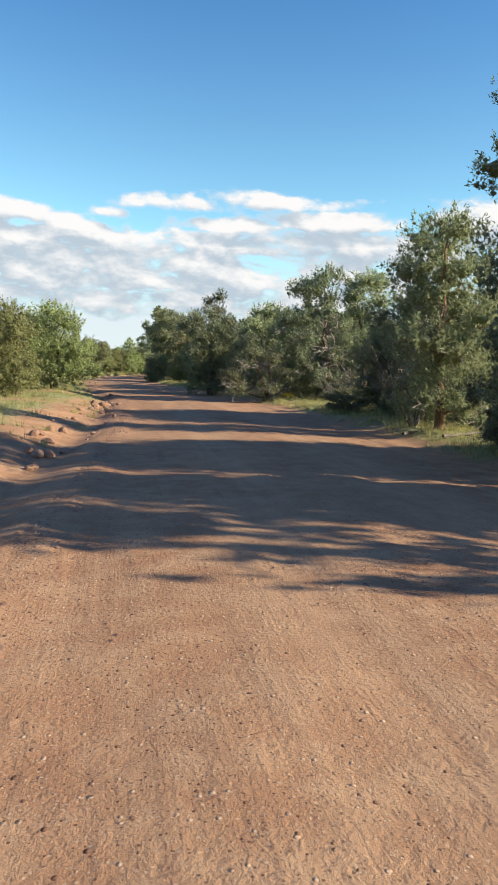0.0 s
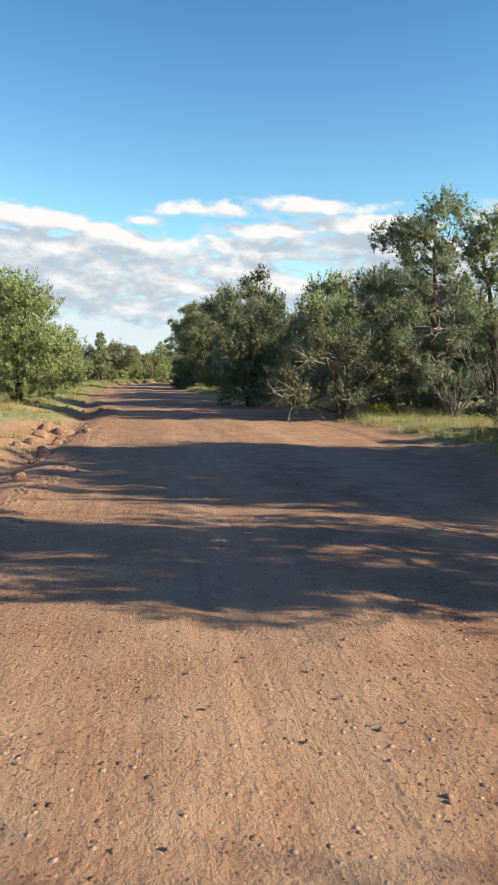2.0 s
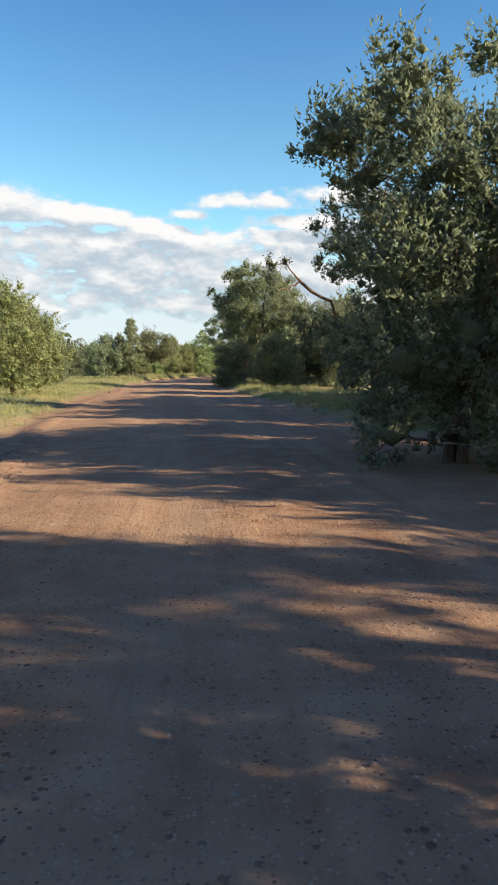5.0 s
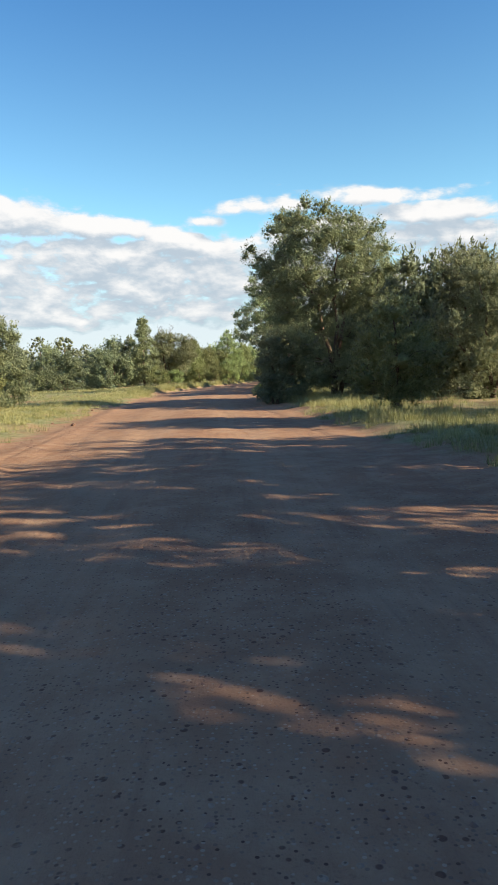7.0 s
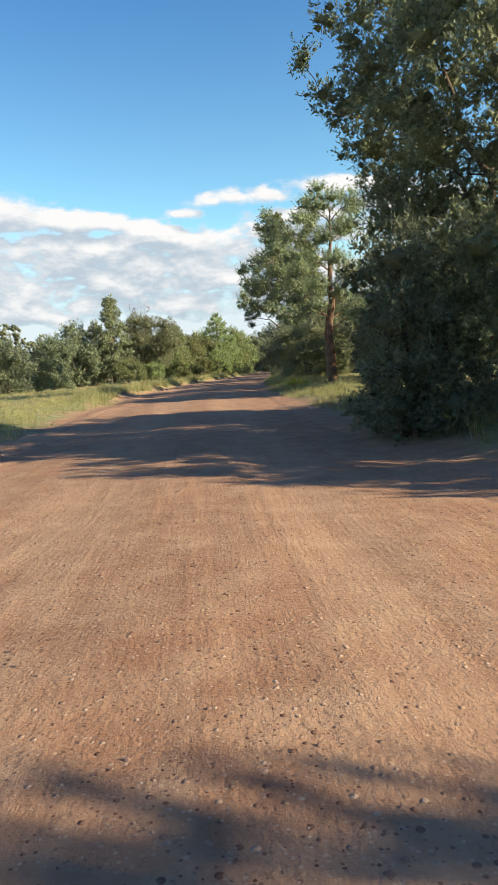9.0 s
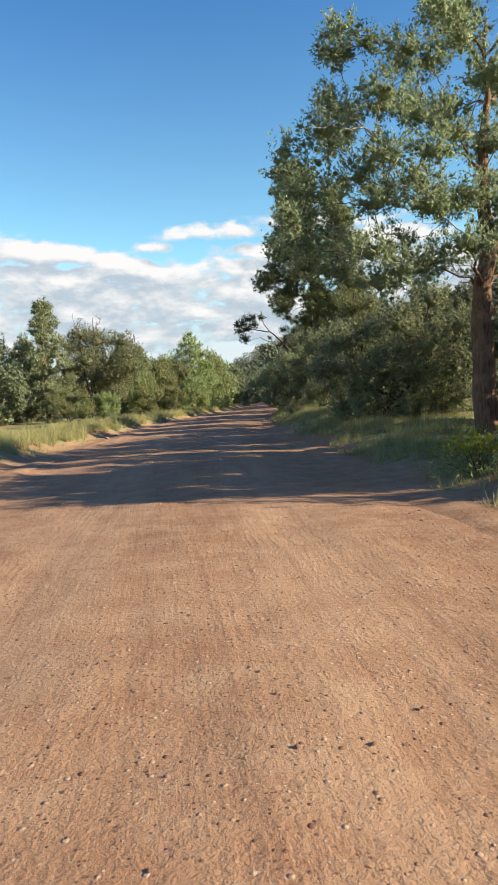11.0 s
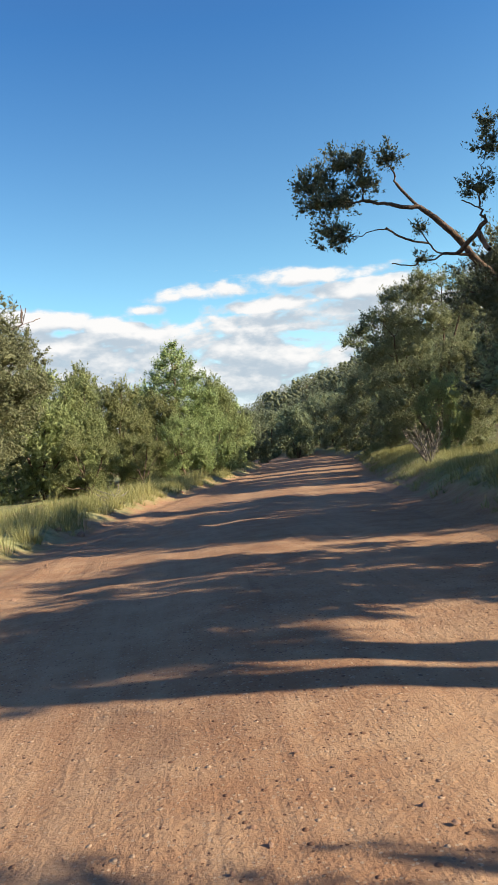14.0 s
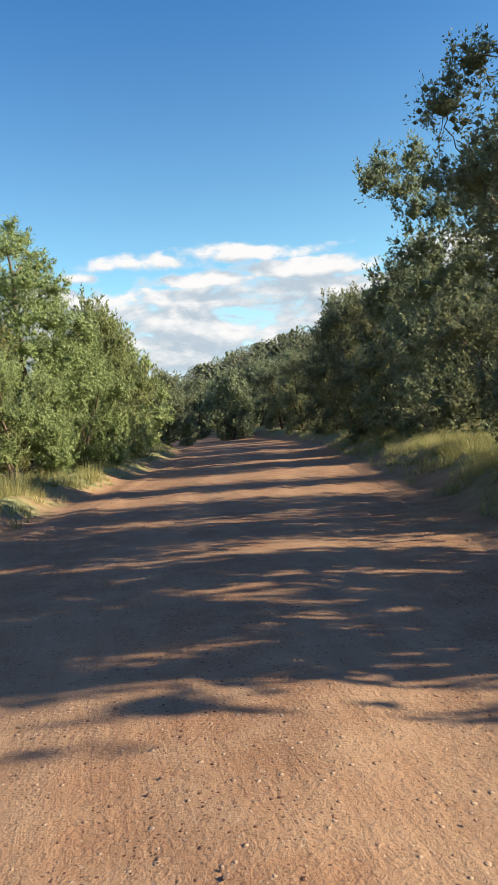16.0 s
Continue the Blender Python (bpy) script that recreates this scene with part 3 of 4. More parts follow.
known_tree(6.64, 44.0, "dark dense juniper with a forked top beside the road", JUNIPER, seed=216, stems=3, knot=0.15, leaf=(0.081, 0.035), dry=1,
           crown=[(-1.0, 4.4, 0.48), (-1.6, 4.0, 0.4), (-0.9, 3.8, 0.52), (-0.5, 3.3, 0.6), (0.1, 4.7, 0.34), (0.2, 4.0, 0.5), (0.9, 4.4, 0.44), (1.3, 4.1, 0.33), (0.8, 3.4, 0.68), (0.2, 2.7, 0.75),
                  (-0.8, 2.5, 0.7), (1.0, 2.4, 0.7), (-0.1, 1.6, 0.85), (0.9, 1.5, 0.78), (-0.8, 1.3, 0.74), (0.2, 0.6, 0.66), (-0.8, 0.5, 0.46), (1.7, 1.7, 0.55)])
known_tree(8.1, 10.0, "dark juniper leaning over the verge", JUNIPER, seed=205, knot=0.12, leaf=(0.065, 0.028), dry=2, bark=RED_BARK, lead=(0.2, 0.0, 6.0),
           crown=[(-1.3, 5.4, 0.42), (-0.9, 4.7, 0.4), (-0.6, 6.0, 0.5), (0.2, 6.3, 0.6), (0.3, 5.2, 0.7), (0.9, 4.4, 0.75), (-0.3, 4.0, 0.6), (-0.9, 3.2, 0.55), (0.5, 3.1, 0.8), (-0.8, 2.2, 0.6), (0.4, 1.9, 0.8), (-0.7, 1.2, 0.6)])
tree("juniper", 12.2, 10.4, 5.0, 1.7, 2)
tree("juniper", 10.6, 19.5, 3.6, 1.6, 3)
tree("juniper", 10.4, 22.6, 4.0, 1.7, 1)
tree("back", 13.5, 8.0, 6.4, 2.3, 0)
tree("back", 12.8, 3.8, 7.2, 2.3, 2)
tree("back", 14.5, 19.5, 6.0, 2.3, 1)
# unseen tree, added so that its shade reaches the road near y 26
tree("back", 16.6, 20.9, 6.2, 2.4, 1)
tree("bush", 8.6, 12.4, 2.2, 1.2, 1, leafy=JUNIPER)
tree("back", 17.0, 34.0, 5.6, 2.3, 0)
tree("juniper", 12.6, 41.0, 4.8, 1.9, 1)
tree("back", 14.5, 46.0, 5.4, 2.3, 2)
known_tree(7.3, 72.0, "low bright green juniper bush on the verge", YOUNG, name="juniper_bush", seed=217, stems=3, knot=0.125, leaf=(0.068, 0.029),
           crown=[(-0.1, 2.5, 0.45), (0.35, 2.0, 0.5), (-0.5, 1.8, 0.5), (0.75, 1.5, 0.5), (0.0, 1.3, 0.65), (-0.7, 0.9, 0.55), (0.6, 0.7, 0.6), (0.0, 0.5, 0.6)])
tree("back", 14.2, 56.5, 6.4, 2.3, 1)
tree("back", 11.8, 50.0, 5.0, 2.0, 2)
# second stretch, right
known_tree(8.62, 56.0, "tall old juniper with bare limbs reaching over the road edge", JUNIPER, seed=218, knot=0.13, leaf=(0.070, 0.031), dry=3, girth=1.1, bark=RED_BARK, lead=(0.3, 0.2, 6.6), ready=True,
           crown=[(-1.4, 0.0, 3.1, 0.05), (-1.9, -0.1, 3.3, 0.05), (-2.4, -0.2, 3.7, 0.05), (-3.2, -0.3, 4.1, 0.19), (-3.2, 0.0, 3.7, 0.15), (-2.8, -0.2, 4.2, 0.1), (-3.1, -0.4, 3.3, 0.14), (-1.8, 0.2, 5.2, 0.23), (-1.4, -0.2, 5.7, 0.32),
                  (-1.1, 0.4, 5.2, 0.34), (-1.4, -0.3, 4.6, 0.3), (-1.7, 0.3, 4.2, 0.26), (-1.3, 0.0, 3.8, 0.32), (-0.8, -0.5, 5.8, 0.45), (-0.7, 0.6, 4.8, 0.5), (-0.2, -0.3, 5.3, 0.55), (0.2, 0.4, 6.0, 0.6), (0.3, 0.1, 7.0, 0.6),
                  (-0.5, 0.3, 6.6, 0.5), (-0.9, -0.4, 4.1, 0.4), (-0.2, 0.5, 4.1, 0.5), (0.8, 0.2, 5.0, 0.8), (0.9, -0.3, 3.8, 0.8), (-1.0, 0.3, 2.3, 0.45), (-0.4, -0.4, 2.1, 0.5), (-1.2, 0.2, 1.5, 0.4), (-0.6, 0.3, 1.2, 0.55),
                  (0.3, -0.3, 1.5, 0.65), (0.9, 0.3, 2.4, 0.8), (-0.9, -0.2, 0.7, 0.4)])
tree("juniper", 12.5, 53.0, 5.4, 2.2, 0)
tree("back", 14.5, 60.2, 6.0, 2.3, 1)
known_tree(5.20, 84.5, "dark low juniper bush at the road edge", JUNIPER, name="juniper_bush", seed=219, stems=3, knot=0.135, leaf=(0.073, 0.032),
           crown=[(-0.2, 2.5, 0.5), (0.4, 2.5, 0.62), (-0.3, 1.6, 0.66), (0.6, 1.6, 0.72), (-0.1, 0.9, 0.62), (0.9, 0.9, 0.62), (-0.3, 0.35, 0.5), (0.5, 0.35, 0.55), (1.2, 0.4, 0.4)])
known_tree(8.06, 86.3, "large dense juniper standing beside the road, lit by low sun", OLIVE, seed=220, stems=4, knot=0.14, leaf=(0.076, 0.033), dry=1,
           crown=[(-1.35, 8.1, 0.34), (-1.3, 7.7, 0.4), (-2.4, 7.8, 0.42), (-1.9, 7.7, 0.52), (-0.8, 7.9, 0.44), (0.0, 7.5, 0.46), (0.7, 7.5, 0.42), (1.6, 7.1, 0.5), (2.2, 6.4, 0.46), (-3.6, 6.6, 0.24), (-3.3, 6.2, 0.3),
                  (-3.0, 5.8, 0.44), (-1.9, 6.5, 0.7), (-0.7, 6.6, 0.7), (0.5, 6.3, 0.72), (1.5, 5.9, 0.72), (2.3, 5.4, 0.56), (-2.5, 5.0, 0.7), (-1.3, 5.1, 0.8), (-0.1, 4.8, 0.8), (1.3, 4.5, 0.8),
                  (2.4, 4.1, 0.7), (-2.2, 3.6, 0.75), (-0.8, 3.2, 0.8), (0.6, 2.9, 0.8), (2.1, 2.9, 0.8), (-1.5, 2.0, 0.7), (0.2, 1.6, 0.7), (1.6, 1.6, 0.8), (2.9, 1.8, 0.8), (-0.6, 0.8, 0.6), (1.0, 0.7, 0.6),
                  (-2.5, 5.9, 0.6), (-1.4, 5.7, 0.6), (0.3, 4.0, 0.7), (-0.2, 7.0, 0.6), (-0.8, 4.3, 0.7), (-2.1, 4.4, 0.65), (0.7, 5.5, 0.7), (-1.4, 7.1, 0.55), (1.0, 6.9, 0.6), (1.8, 5.2, 0.65), (-1.6, 2.9, 0.65)])
# three trees added mostly out of view, to throw shade bands across the road
tree("back", 13.4, 68.2, 6.0, 1.7, 0)
tree("back", 14.0, 69.6, 6.2, 1.7, 1)
tree("back", 14.0, 62.5, 6.0, 1.7, 2)
tree("juniper", 12.8, 81.8, 6.0, 2.3, 2)
tree("juniper", 12.4, 78.6, 4.8, 1.9, 1)
# back trees hidden from the road, put here for the shade they cast on it
tree("back", 13.4, 100.9, 6.6, 2.2, 0)
tree("back", 14.5, 103.2, 6.2, 2.1, 1)
tree("back", 13.2, 110.0, 6.6, 2.2, 2)
tree("back", 16.5, 135.4, 5.0, 2.1, 1)
tree("back", 15.8, 141.8, 6.0, 2.0, 2)
tree("back", 16.4, 150.4, 6.0, 2.3, 0)
tree("back", 15.0, 88.2, 7.0, 2.5, 0)
tree("back", 17.0, 84.0, 6.2, 2.6, 0)
# third stretch, right
known_tree(8.47, 108.6, "tall spreading juniper with a thick reddish trunk and dead twigs", OLIVE, seed=221, knot=0.13, leaf=(0.070, 0.031), dry=1, girth=1.25, bark=RED_BARK, lead=(0.3, 0.2, 8.4),
           crown=[(-2.8, 8.2, 0.3), (-3.1, 7.4, 0.4), (-2.6, 7.6, 0.34), (-2.2, 7.1, 0.38), (-1.1, 8.3, 0.4), (-0.6, 8.3, 0.5), (0.1, 8.6, 0.55), (-0.9, 7.4, 0.46), (-0.2, 7.1, 0.5), (-2.7, 6.5, 0.48),
                  (-3.4, 5.9, 0.46), (-4.0, 5.8, 0.3), (-3.9, 5.0, 0.4), (-3.2, 5.1, 0.46), (-2.4, 5.5, 0.44), (-2.5, 4.6, 0.4), (-1.5, 5.5, 0.4), (0.3, 6.0, 0.5), (-4.2, 4.3, 0.3), (-3.7, 4.0, 0.45),
                  (-2.8, 3.8, 0.36), (0.9, 7.5, 0.7), (1.1, 5.4, 0.7), (1.2, 8.5, 0.6), (-1.4, 6.4, 0.45), (-0.6, 6.0, 0.5), (-0.6, 4.9, 0.5), (-1.6, 4.5, 0.5), (0.5, 4.4, 0.6), (-0.9, 3.8, 0.55), (-2.0, 3.4, 0.5),
                  (0.9, 3.6, 0.7), (-0.6, 8.9, 0.4), (-1.5, 7.6, 0.35)])
known_tree(8.1, 115.0, "low dense juniper growing under a tall tree", OLIVE, seed=222, stems=3, knot=0.15, leaf=(0.081, 0.035), dry=1,
           crown=[(0.3, 3.1, 0.65), (-1.1, 2.6, 0.55), (-1.4, 1.9, 0.55), (-0.2, 1.9, 0.7), (1.0, 2.4, 0.7), (1.3, 3.6, 0.55), (2.1, 2.8, 0.65), (1.8, 1.6, 0.7), (0.6, 1.4, 0.65), (-0.6, 1.2, 0.5), (-1.0, 0.7, 0.5), (0.2, 0.7, 0.55), (1.3, 0.7, 0.6), (2.1, 0.8, 0.6)])
known_tree(9.0, 121.5, "sunlit pale green juniper behind the road bank", YOUNG, seed=223, stems=2, knot=0.15, leaf=(0.081, 0.035), dry=1,
           crown=[(0.1, 5.2, 0.5), (-0.1, 4.3, 0.6), (0.5, 3.5, 0.65), (-0.3, 3.0, 0.6), (0.7, 4.4, 0.6), (1.3, 3.6, 0.7), (0.2, 2.1, 0.7), (1.1, 2.4, 0.7)])
tree("juniper", 11.5, 106.0, 5.0, 2.0, 1)
tree("bush", 7.7, 127.4, 2.8, 1.2, 1, leafy=JUNIPER)
tree("bush", 8.65, 134.8, 2.2, 0.9, 0)
tree("bush", 9.6, 133.6, 3.0, 1.0, 1)
tree("back", 14.0, 116.0, 5.4, 2.2, 0)
known_tree(10.39, 130.2, "very tall slender pinyon pine leaning towards the road", PINYON, name="pine_tree", seed=224, per=38, knot=0.14, leaf=(0.085, 0.024), flat=0.7, kind="pine", dry=1, girth=0.85, lead=(-1.75, 0.0, 12.2),
           crown=[(-1.7, 12.3, 0.42), (-2.1, 11.8, 0.5), (-1.2, 11.7, 0.46), (-2.1, 10.5, 0.62), (-1.2, 10.6, 0.6), (-2.4, 9.2, 0.62), (-1.2, 9.3, 0.62), (-2.2, 8.1, 0.66), (-2.9, 7.2, 0.66),
                  (-1.5, 7.7, 0.75), (-3.3, 6.8, 0.4), (-2.2, 6.2, 0.75), (-2.5, 5.5, 0.48), (-0.8, 6.1, 0.66), (-1.7, 11.2, 0.6), (-1.7, 9.9, 0.7), (-1.8, 8.7, 0.75), (-0.9, 8.5, 0.6), (-1.0, 5.2, 0.7), (-1.9, 7.0, 0.8), (0.2, 5.4, 0.7), (-0.6, 4.3, 0.8), (0.5, 3.4, 0.9)])
known_tree(10.6, 129.4, "tall pinyon pine standing beside a taller one", PINYON, name="pine_tree", seed=225, per=38, knot=0.14, leaf=(0.085, 0.024), flat=0.7, kind="pine", dry=1, girth=0.8, lead=(0.0, 0.0, 10.9),
           crown=[(0.1, 10.9, 0.45), (-0.2, 10.2, 0.52), (0.5, 10.0, 0.44), (0.0, 9.1, 0.68), (0.6, 8.5, 0.5), (-0.2, 8.0, 0.68), (0.8, 7.7, 0.5), (0.1, 6.9, 0.75), (-0.8, 7.2, 0.6), (0.2, 9.6, 0.6), (0.3, 8.3, 0.7), (0.7, 6.4, 0.8), (-0.1, 5.6, 0.8), (0.8, 5.2, 0.8), (0.3, 4.2, 0.9), (1.2, 3.8, 0.9)])
tree("juniper", 10.6, 132.2, 3.4, 1.5, 0)
tree("juniper", 8.7, 125.6, 3.6, 1.5, 2)
tree("pine", 11.6, 138.8, 8.2, 1.8, 0)
tree("juniper", 9.7, 137.5, 3.6, 1.4, 1)
known_tree(11.05, 141.2, "dark juniper with one long limb leaning out over the road", JUNIPER, seed=226, knot=0.11, leaf=(0.059, 0.026), dry=3, lead=(-0.6, 0.0, 4.6), ready=True,
           crown=[(-1.2, -0.3, 4.1, 0.075), (-1.5, -0.3, 4.5, 0.07), (-1.8, -0.4, 4.8, 0.065), (-2.1, -0.4, 5.1, 0.06), (-2.35, -0.4, 5.3, 0.05), (-2.9, -0.4, 5.4, 0.04), (-3.4, -0.4, 5.5, 0.03), (-2.7, -0.3, 5.8, 0.03),
                  (-2.0, -0.4, 4.4, 0.03), (-2.6, -0.5, 4.2, 0.02), (-3.0, -0.4, 4.3, 0.012), (-2.5, -0.3, 4.7, 0.02), (-3.0, -0.3, 5.0, 0.02), (-3.3, -0.5, 4.9, 0.012),
                  (-4.4, -0.4, 5.8, 0.28), (-4.1, -0.2, 6.0, 0.3), (-3.8, -0.6, 6.1, 0.3), (-3.4, -0.3, 6.3, 0.26), (-2.9, -0.5, 6.2, 0.26), (-4.3, -0.6, 5.4, 0.32), (-3.8, -0.2, 5.6, 0.38), (-3.4, -0.5, 5.8, 0.32),
                  (-4.1, -0.3, 5.0, 0.3), (-3.9, -0.5, 4.8, 0.24), (-2.4, -0.4, 4.9, 0.13), (-2.5, -0.5, 4.3, 0.14),
                  (-1.5, -1.2, 4.2, 0.05), (-1.5, -1.2, 4.7, 0.045), (-1.9, -1.2, 5.1, 0.012), (-1.55, -1.2, 5.3, 0.28), (-1.3, -1.2, 6.0, 0.26), (-1.3, -1.2, 6.45, 0.20),
                  (-0.6, 0.3, 4.4, 0.7), (-1.2, -0.2, 3.6, 0.7), (0.3, 0.2, 4.2, 0.8), (-0.8, -0.6, 2.7, 0.75), (0.4, -0.5, 3.0, 0.85), (-0.9, 0.6, 2.0, 0.7), (0.2, 0.7, 2.2, 0.8), (-0.4, -0.7, 1.5, 0.7), (0.9, 0.2, 1.6, 0.8)])
tree("bush", 12.6, 150.6, 2.8, 1.0, 0)
known_tree(14.15, 156.0, "broad juniper with a rounded sunlit crown above the road bank", OLIVE, seed=227, stems=3, knot=0.125, leaf=(0.062, 0.027), dry=1,
           crown=[(-0.4, 7.0, 0.36), (-1.0, 6.8, 0.4), (-1.5, 6.4, 0.4), (0.8, 7.1, 0.38), (0.0, 6.7, 0.6), (1.1, 6.7, 0.6), (-1.9, 5.7, 0.48), (-1.1, 5.7, 0.7), (-0.2, 5.5, 0.75), (0.8, 5.4, 0.75), (-1.6, 4.6, 0.65),
                  (-0.8, 4.4, 0.8), (0.4, 4.1, 0.8), (-1.8, 3.4, 0.7), (-0.6, 3.2, 0.8), (0.5, 2.8, 0.8), (-1.5, 2.4, 0.7), (-0.4, 2.0, 0.66), (2.1, 6.0, 0.95), (1.8, 3.7, 1.0), (2.3, 6.8, 0.7),
                  (1.6, 2.0, 0.9), (0.6, 1.2, 0.7), (2.6, 2.4, 0.9), (-1.0, 1.2, 0.6), (-2.2, 1.3, 0.6), (-2.4, 2.3, 0.55), (0.2, 0.6, 0.6), (1.5, 0.8, 0.7)])
known_tree(15.6, 161.5, "juniper with one bough reaching towards the road", JUNIPER, seed=231, stems=1, lead=(-0.3, 0.0, 5.6), knot=0.15, leaf=(0.081, 0.035), dry=1, ready=True,
           crown=[(-3.1, -0.2, 5.8, 0.3), (-2.7, 0.1, 6.2, 0.36), (-2.5, -0.1, 5.7, 0.42), (-2.0, 0.1, 6.4, 0.34), (-2.2, -0.2, 5.2, 0.36), (-1.7, 0.2, 6.0, 0.36), (-1.6, -0.2, 5.3, 0.4), (-0.8, 0.2, 5.6, 0.7), (-0.2, -0.3, 6.4, 0.7),
                  (0.5, 0.3, 5.6, 0.9), (-0.9, 0.0, 4.2, 0.8), (0.3, -0.3, 4.3, 0.9), (-1.2, 0.2, 2.9, 0.8), (0.0, 0.1, 2.8, 1.0), (-0.9, -0.2, 1.5, 0.8), (0.3, 0.2, 1.4, 0.9), (-1.9, 0.1, 4.6, 0.5), (-2.0, -0.1, 3.7, 0.6), (-2.1, 0.1, 2.6, 0.7), (-2.0, 0.0, 1.5, 0.7)])
tree("juniper", 17.0, 169.0, 6.0, 2.2, 3)
tree("juniper", 20.0, 166.5, 6.4, 2.3, 0)
tree("juniper", 17.6, 176.5, 6.2, 2.2, 1)
tree("back", 19.0, 173.0, 6.6, 2.3, 1)
tree("juniper", 21.6, 188.0, 8.4, 2.3, 2)
tree("back", 23.5, 180.0, 7.0, 2.5, 2)
tree("juniper", 19.4, 184.5, 4.8, 1.7, 1)
tree("juniper", 20.4, 194.0, 5.4, 1.9, 2)
tree("back", 21.4, 204.0, 5.6, 2.0, 0)
tree("back", 23.0, 199.0, 6.5, 2.5, 0)
# third stretch, left
tree("bush", -5.2, 146.4, 2.6, 1.5, 1)
tree("pine", -6.7, 147.5, 9.2, 2.3, 0, "tall pointed pinyon pine at the edge of the meadow", OLIVE)
tree("back", -10.5, 147.0, 6.5, 2.6, 2)
known_tree(-4.05, 152.0, "broad old juniper with pale dead twigs above its crown", OLIVE, seed=229, stems=3, knot=0.165, leaf=(0.089, 0.039), dry=2,
           crown=[(-0.4, 6.7, 0.9), (0.9, 6.3, 0.95), (2.5, 6.0, 0.95), (-1.5, 5.9, 0.9), (3.2, 5.1, 0.8), (0.0, 4.8, 1.1), (1.8, 4.4, 1.1), (-1.4, 4.1, 1.05), (3.4, 4.0, 0.7), (0.7, 3.2, 1.0), (2.6, 3.3, 1.0),
                  (-1.3, 2.6, 0.9), (2.0, 2.0, 0.8), (-0.5, 7.6, 0.03), (-0.7, 8.1, 0.02), (-0.4, 8.2, 0.015), (-0.9, 8.4, 0.012), (0.5, 7.3, 0.03), (0.7, 7.9, 0.02), (0.5, 8.4, 0.015), (1.0, 8.3, 0.012), (1.1, 7.9, 0.012),
                  (3.4, 6.2, 0.03), (3.6, 6.7, 0.015), (3.9, 6.5, 0.012)])
known_tree(4.5, 173.2, "conical pinyon pine rising above the junipers", YOUNG, name="pine_tree", seed=232, knot=0.17, leaf=(0.092, 0.036), lead=(0.0, 0.0, 8.2),
           crown=[(0.0, 8.5, 0.30), (-0.3, 8.0, 0.36), (0.4, 7.8, 0.38), (-0.8, 7.2, 0.45), (0.1, 7.3, 0.5), (0.9, 7.0, 0.45), (-1.2, 6.4, 0.5), (-0.3, 6.5, 0.6), (0.6, 6.3, 0.6), (1.4, 6.1, 0.48),
                  (-1.7, 5.5, 0.55), (-0.7, 5.5, 0.65), (0.4, 5.4, 0.65), (1.4, 5.2, 0.6), (2.0, 4.9, 0.48), (-1.9, 4.4, 0.65), (-0.7, 4.4, 0.7), (0.5, 4.3, 0.7), (1.7, 4.1, 0.65), (-1.8, 3.2, 0.7),
                  (-0.4, 3.2, 0.7), (1.0, 3.1, 0.7), (2.0, 2.9, 0.6), (-1.0, 2.1, 0.7), (0.6, 2.0, 0.7), (1.8, 1.8, 0.65), (0.0, 1.0, 0.7)])
tree("juniper", -0.6, 163.0, 5.6, 1.9, 3, leafy=YOUNG)
tree("juniper", -1.5, 171.5, 7.2, 2.3, 0, leafy=YOUNG)
tree("back", 2.0, 177.0, 6.6, 2.2, 0, leafy=YOUNG)
tree("juniper", 7.4, 177.5, 6.6, 1.9, 1, leafy=YOUNG)
tree("juniper", 1.0, 167.0, 5.8, 2.0, 2, leafy=YOUNG)
tree("back", -5.0, 164.0, 6.8, 2.3, 2)
tree("bush", 4.5, 168.8, 3.6, 1.6, 1)
tree("bush", -3.0, 149.2, 2.2, 1.3, 0)
tree("bush", 0.2, 158.6, 3.0, 1.4, 1)
tree("bush", 2.2, 163.2, 2.6, 1.3, 0)
tree("juniper", -8.8, 152.0, 6.6, 2.3, 0)
tree("back", -2.0, 160.5, 6.0, 2.2, 1, leafy=YOUNG)
tree("juniper", 2.9, 171.0, 5.4, 2.0, 3, leafy=YOUNG)
tree("juniper", 6.3, 174.0, 5.2, 1.7, 1, leafy=YOUNG)
tree("juniper", 6.6, 181.5, 6.2, 2.0, 2, leafy=YOUNG)
tree("back", 9.0, 194.5, 7.0, 2.4, 0, leafy=YOUNG)
tree("back", 7.6, 187.5, 6.0, 2.0, 0, leafy=YOUNG)
tree("juniper", -17.0, 141.0, 5.6, 2.6, 1)
tree("back", -14.0, 134.0, 4.6, 2.2, 2)
for bx, by, bh, br in ((-26, 124, 5.2, 2.5), (-28, 138, 6.0, 2.7), (-23, 146, 5.8, 2.4), (-31, 112, 5.2, 2.5), (-33, 128, 6.2, 2.8), (-27, 99, 5.0, 2.4), (-11.5, 141, 5.0, 2.1)):
    tree("back", bx, by, bh, br)
tree("back", -20.5, 129.0, 4.8, 2.5, 0)
tree("back", 12.5, 208.0, 6.5, 2.5, 1)
tree("back", 17.5, 228.0, 7.0, 2.6, 2)
tree("back", 22.5, 216.0, 6.8, 2.5, 0)
for bx, by, bh, br in ((18.5, 210, 6.4, 2.3), (26.0, 224, 6.6, 2.5), (21.0, 232, 6.2, 2.4), (28.0, 208, 6.8, 2.6), (25.0, 240, 6.2, 2.4), (31.0, 232, 6.6, 2.6)):
    tree("back", bx, by, bh, br)

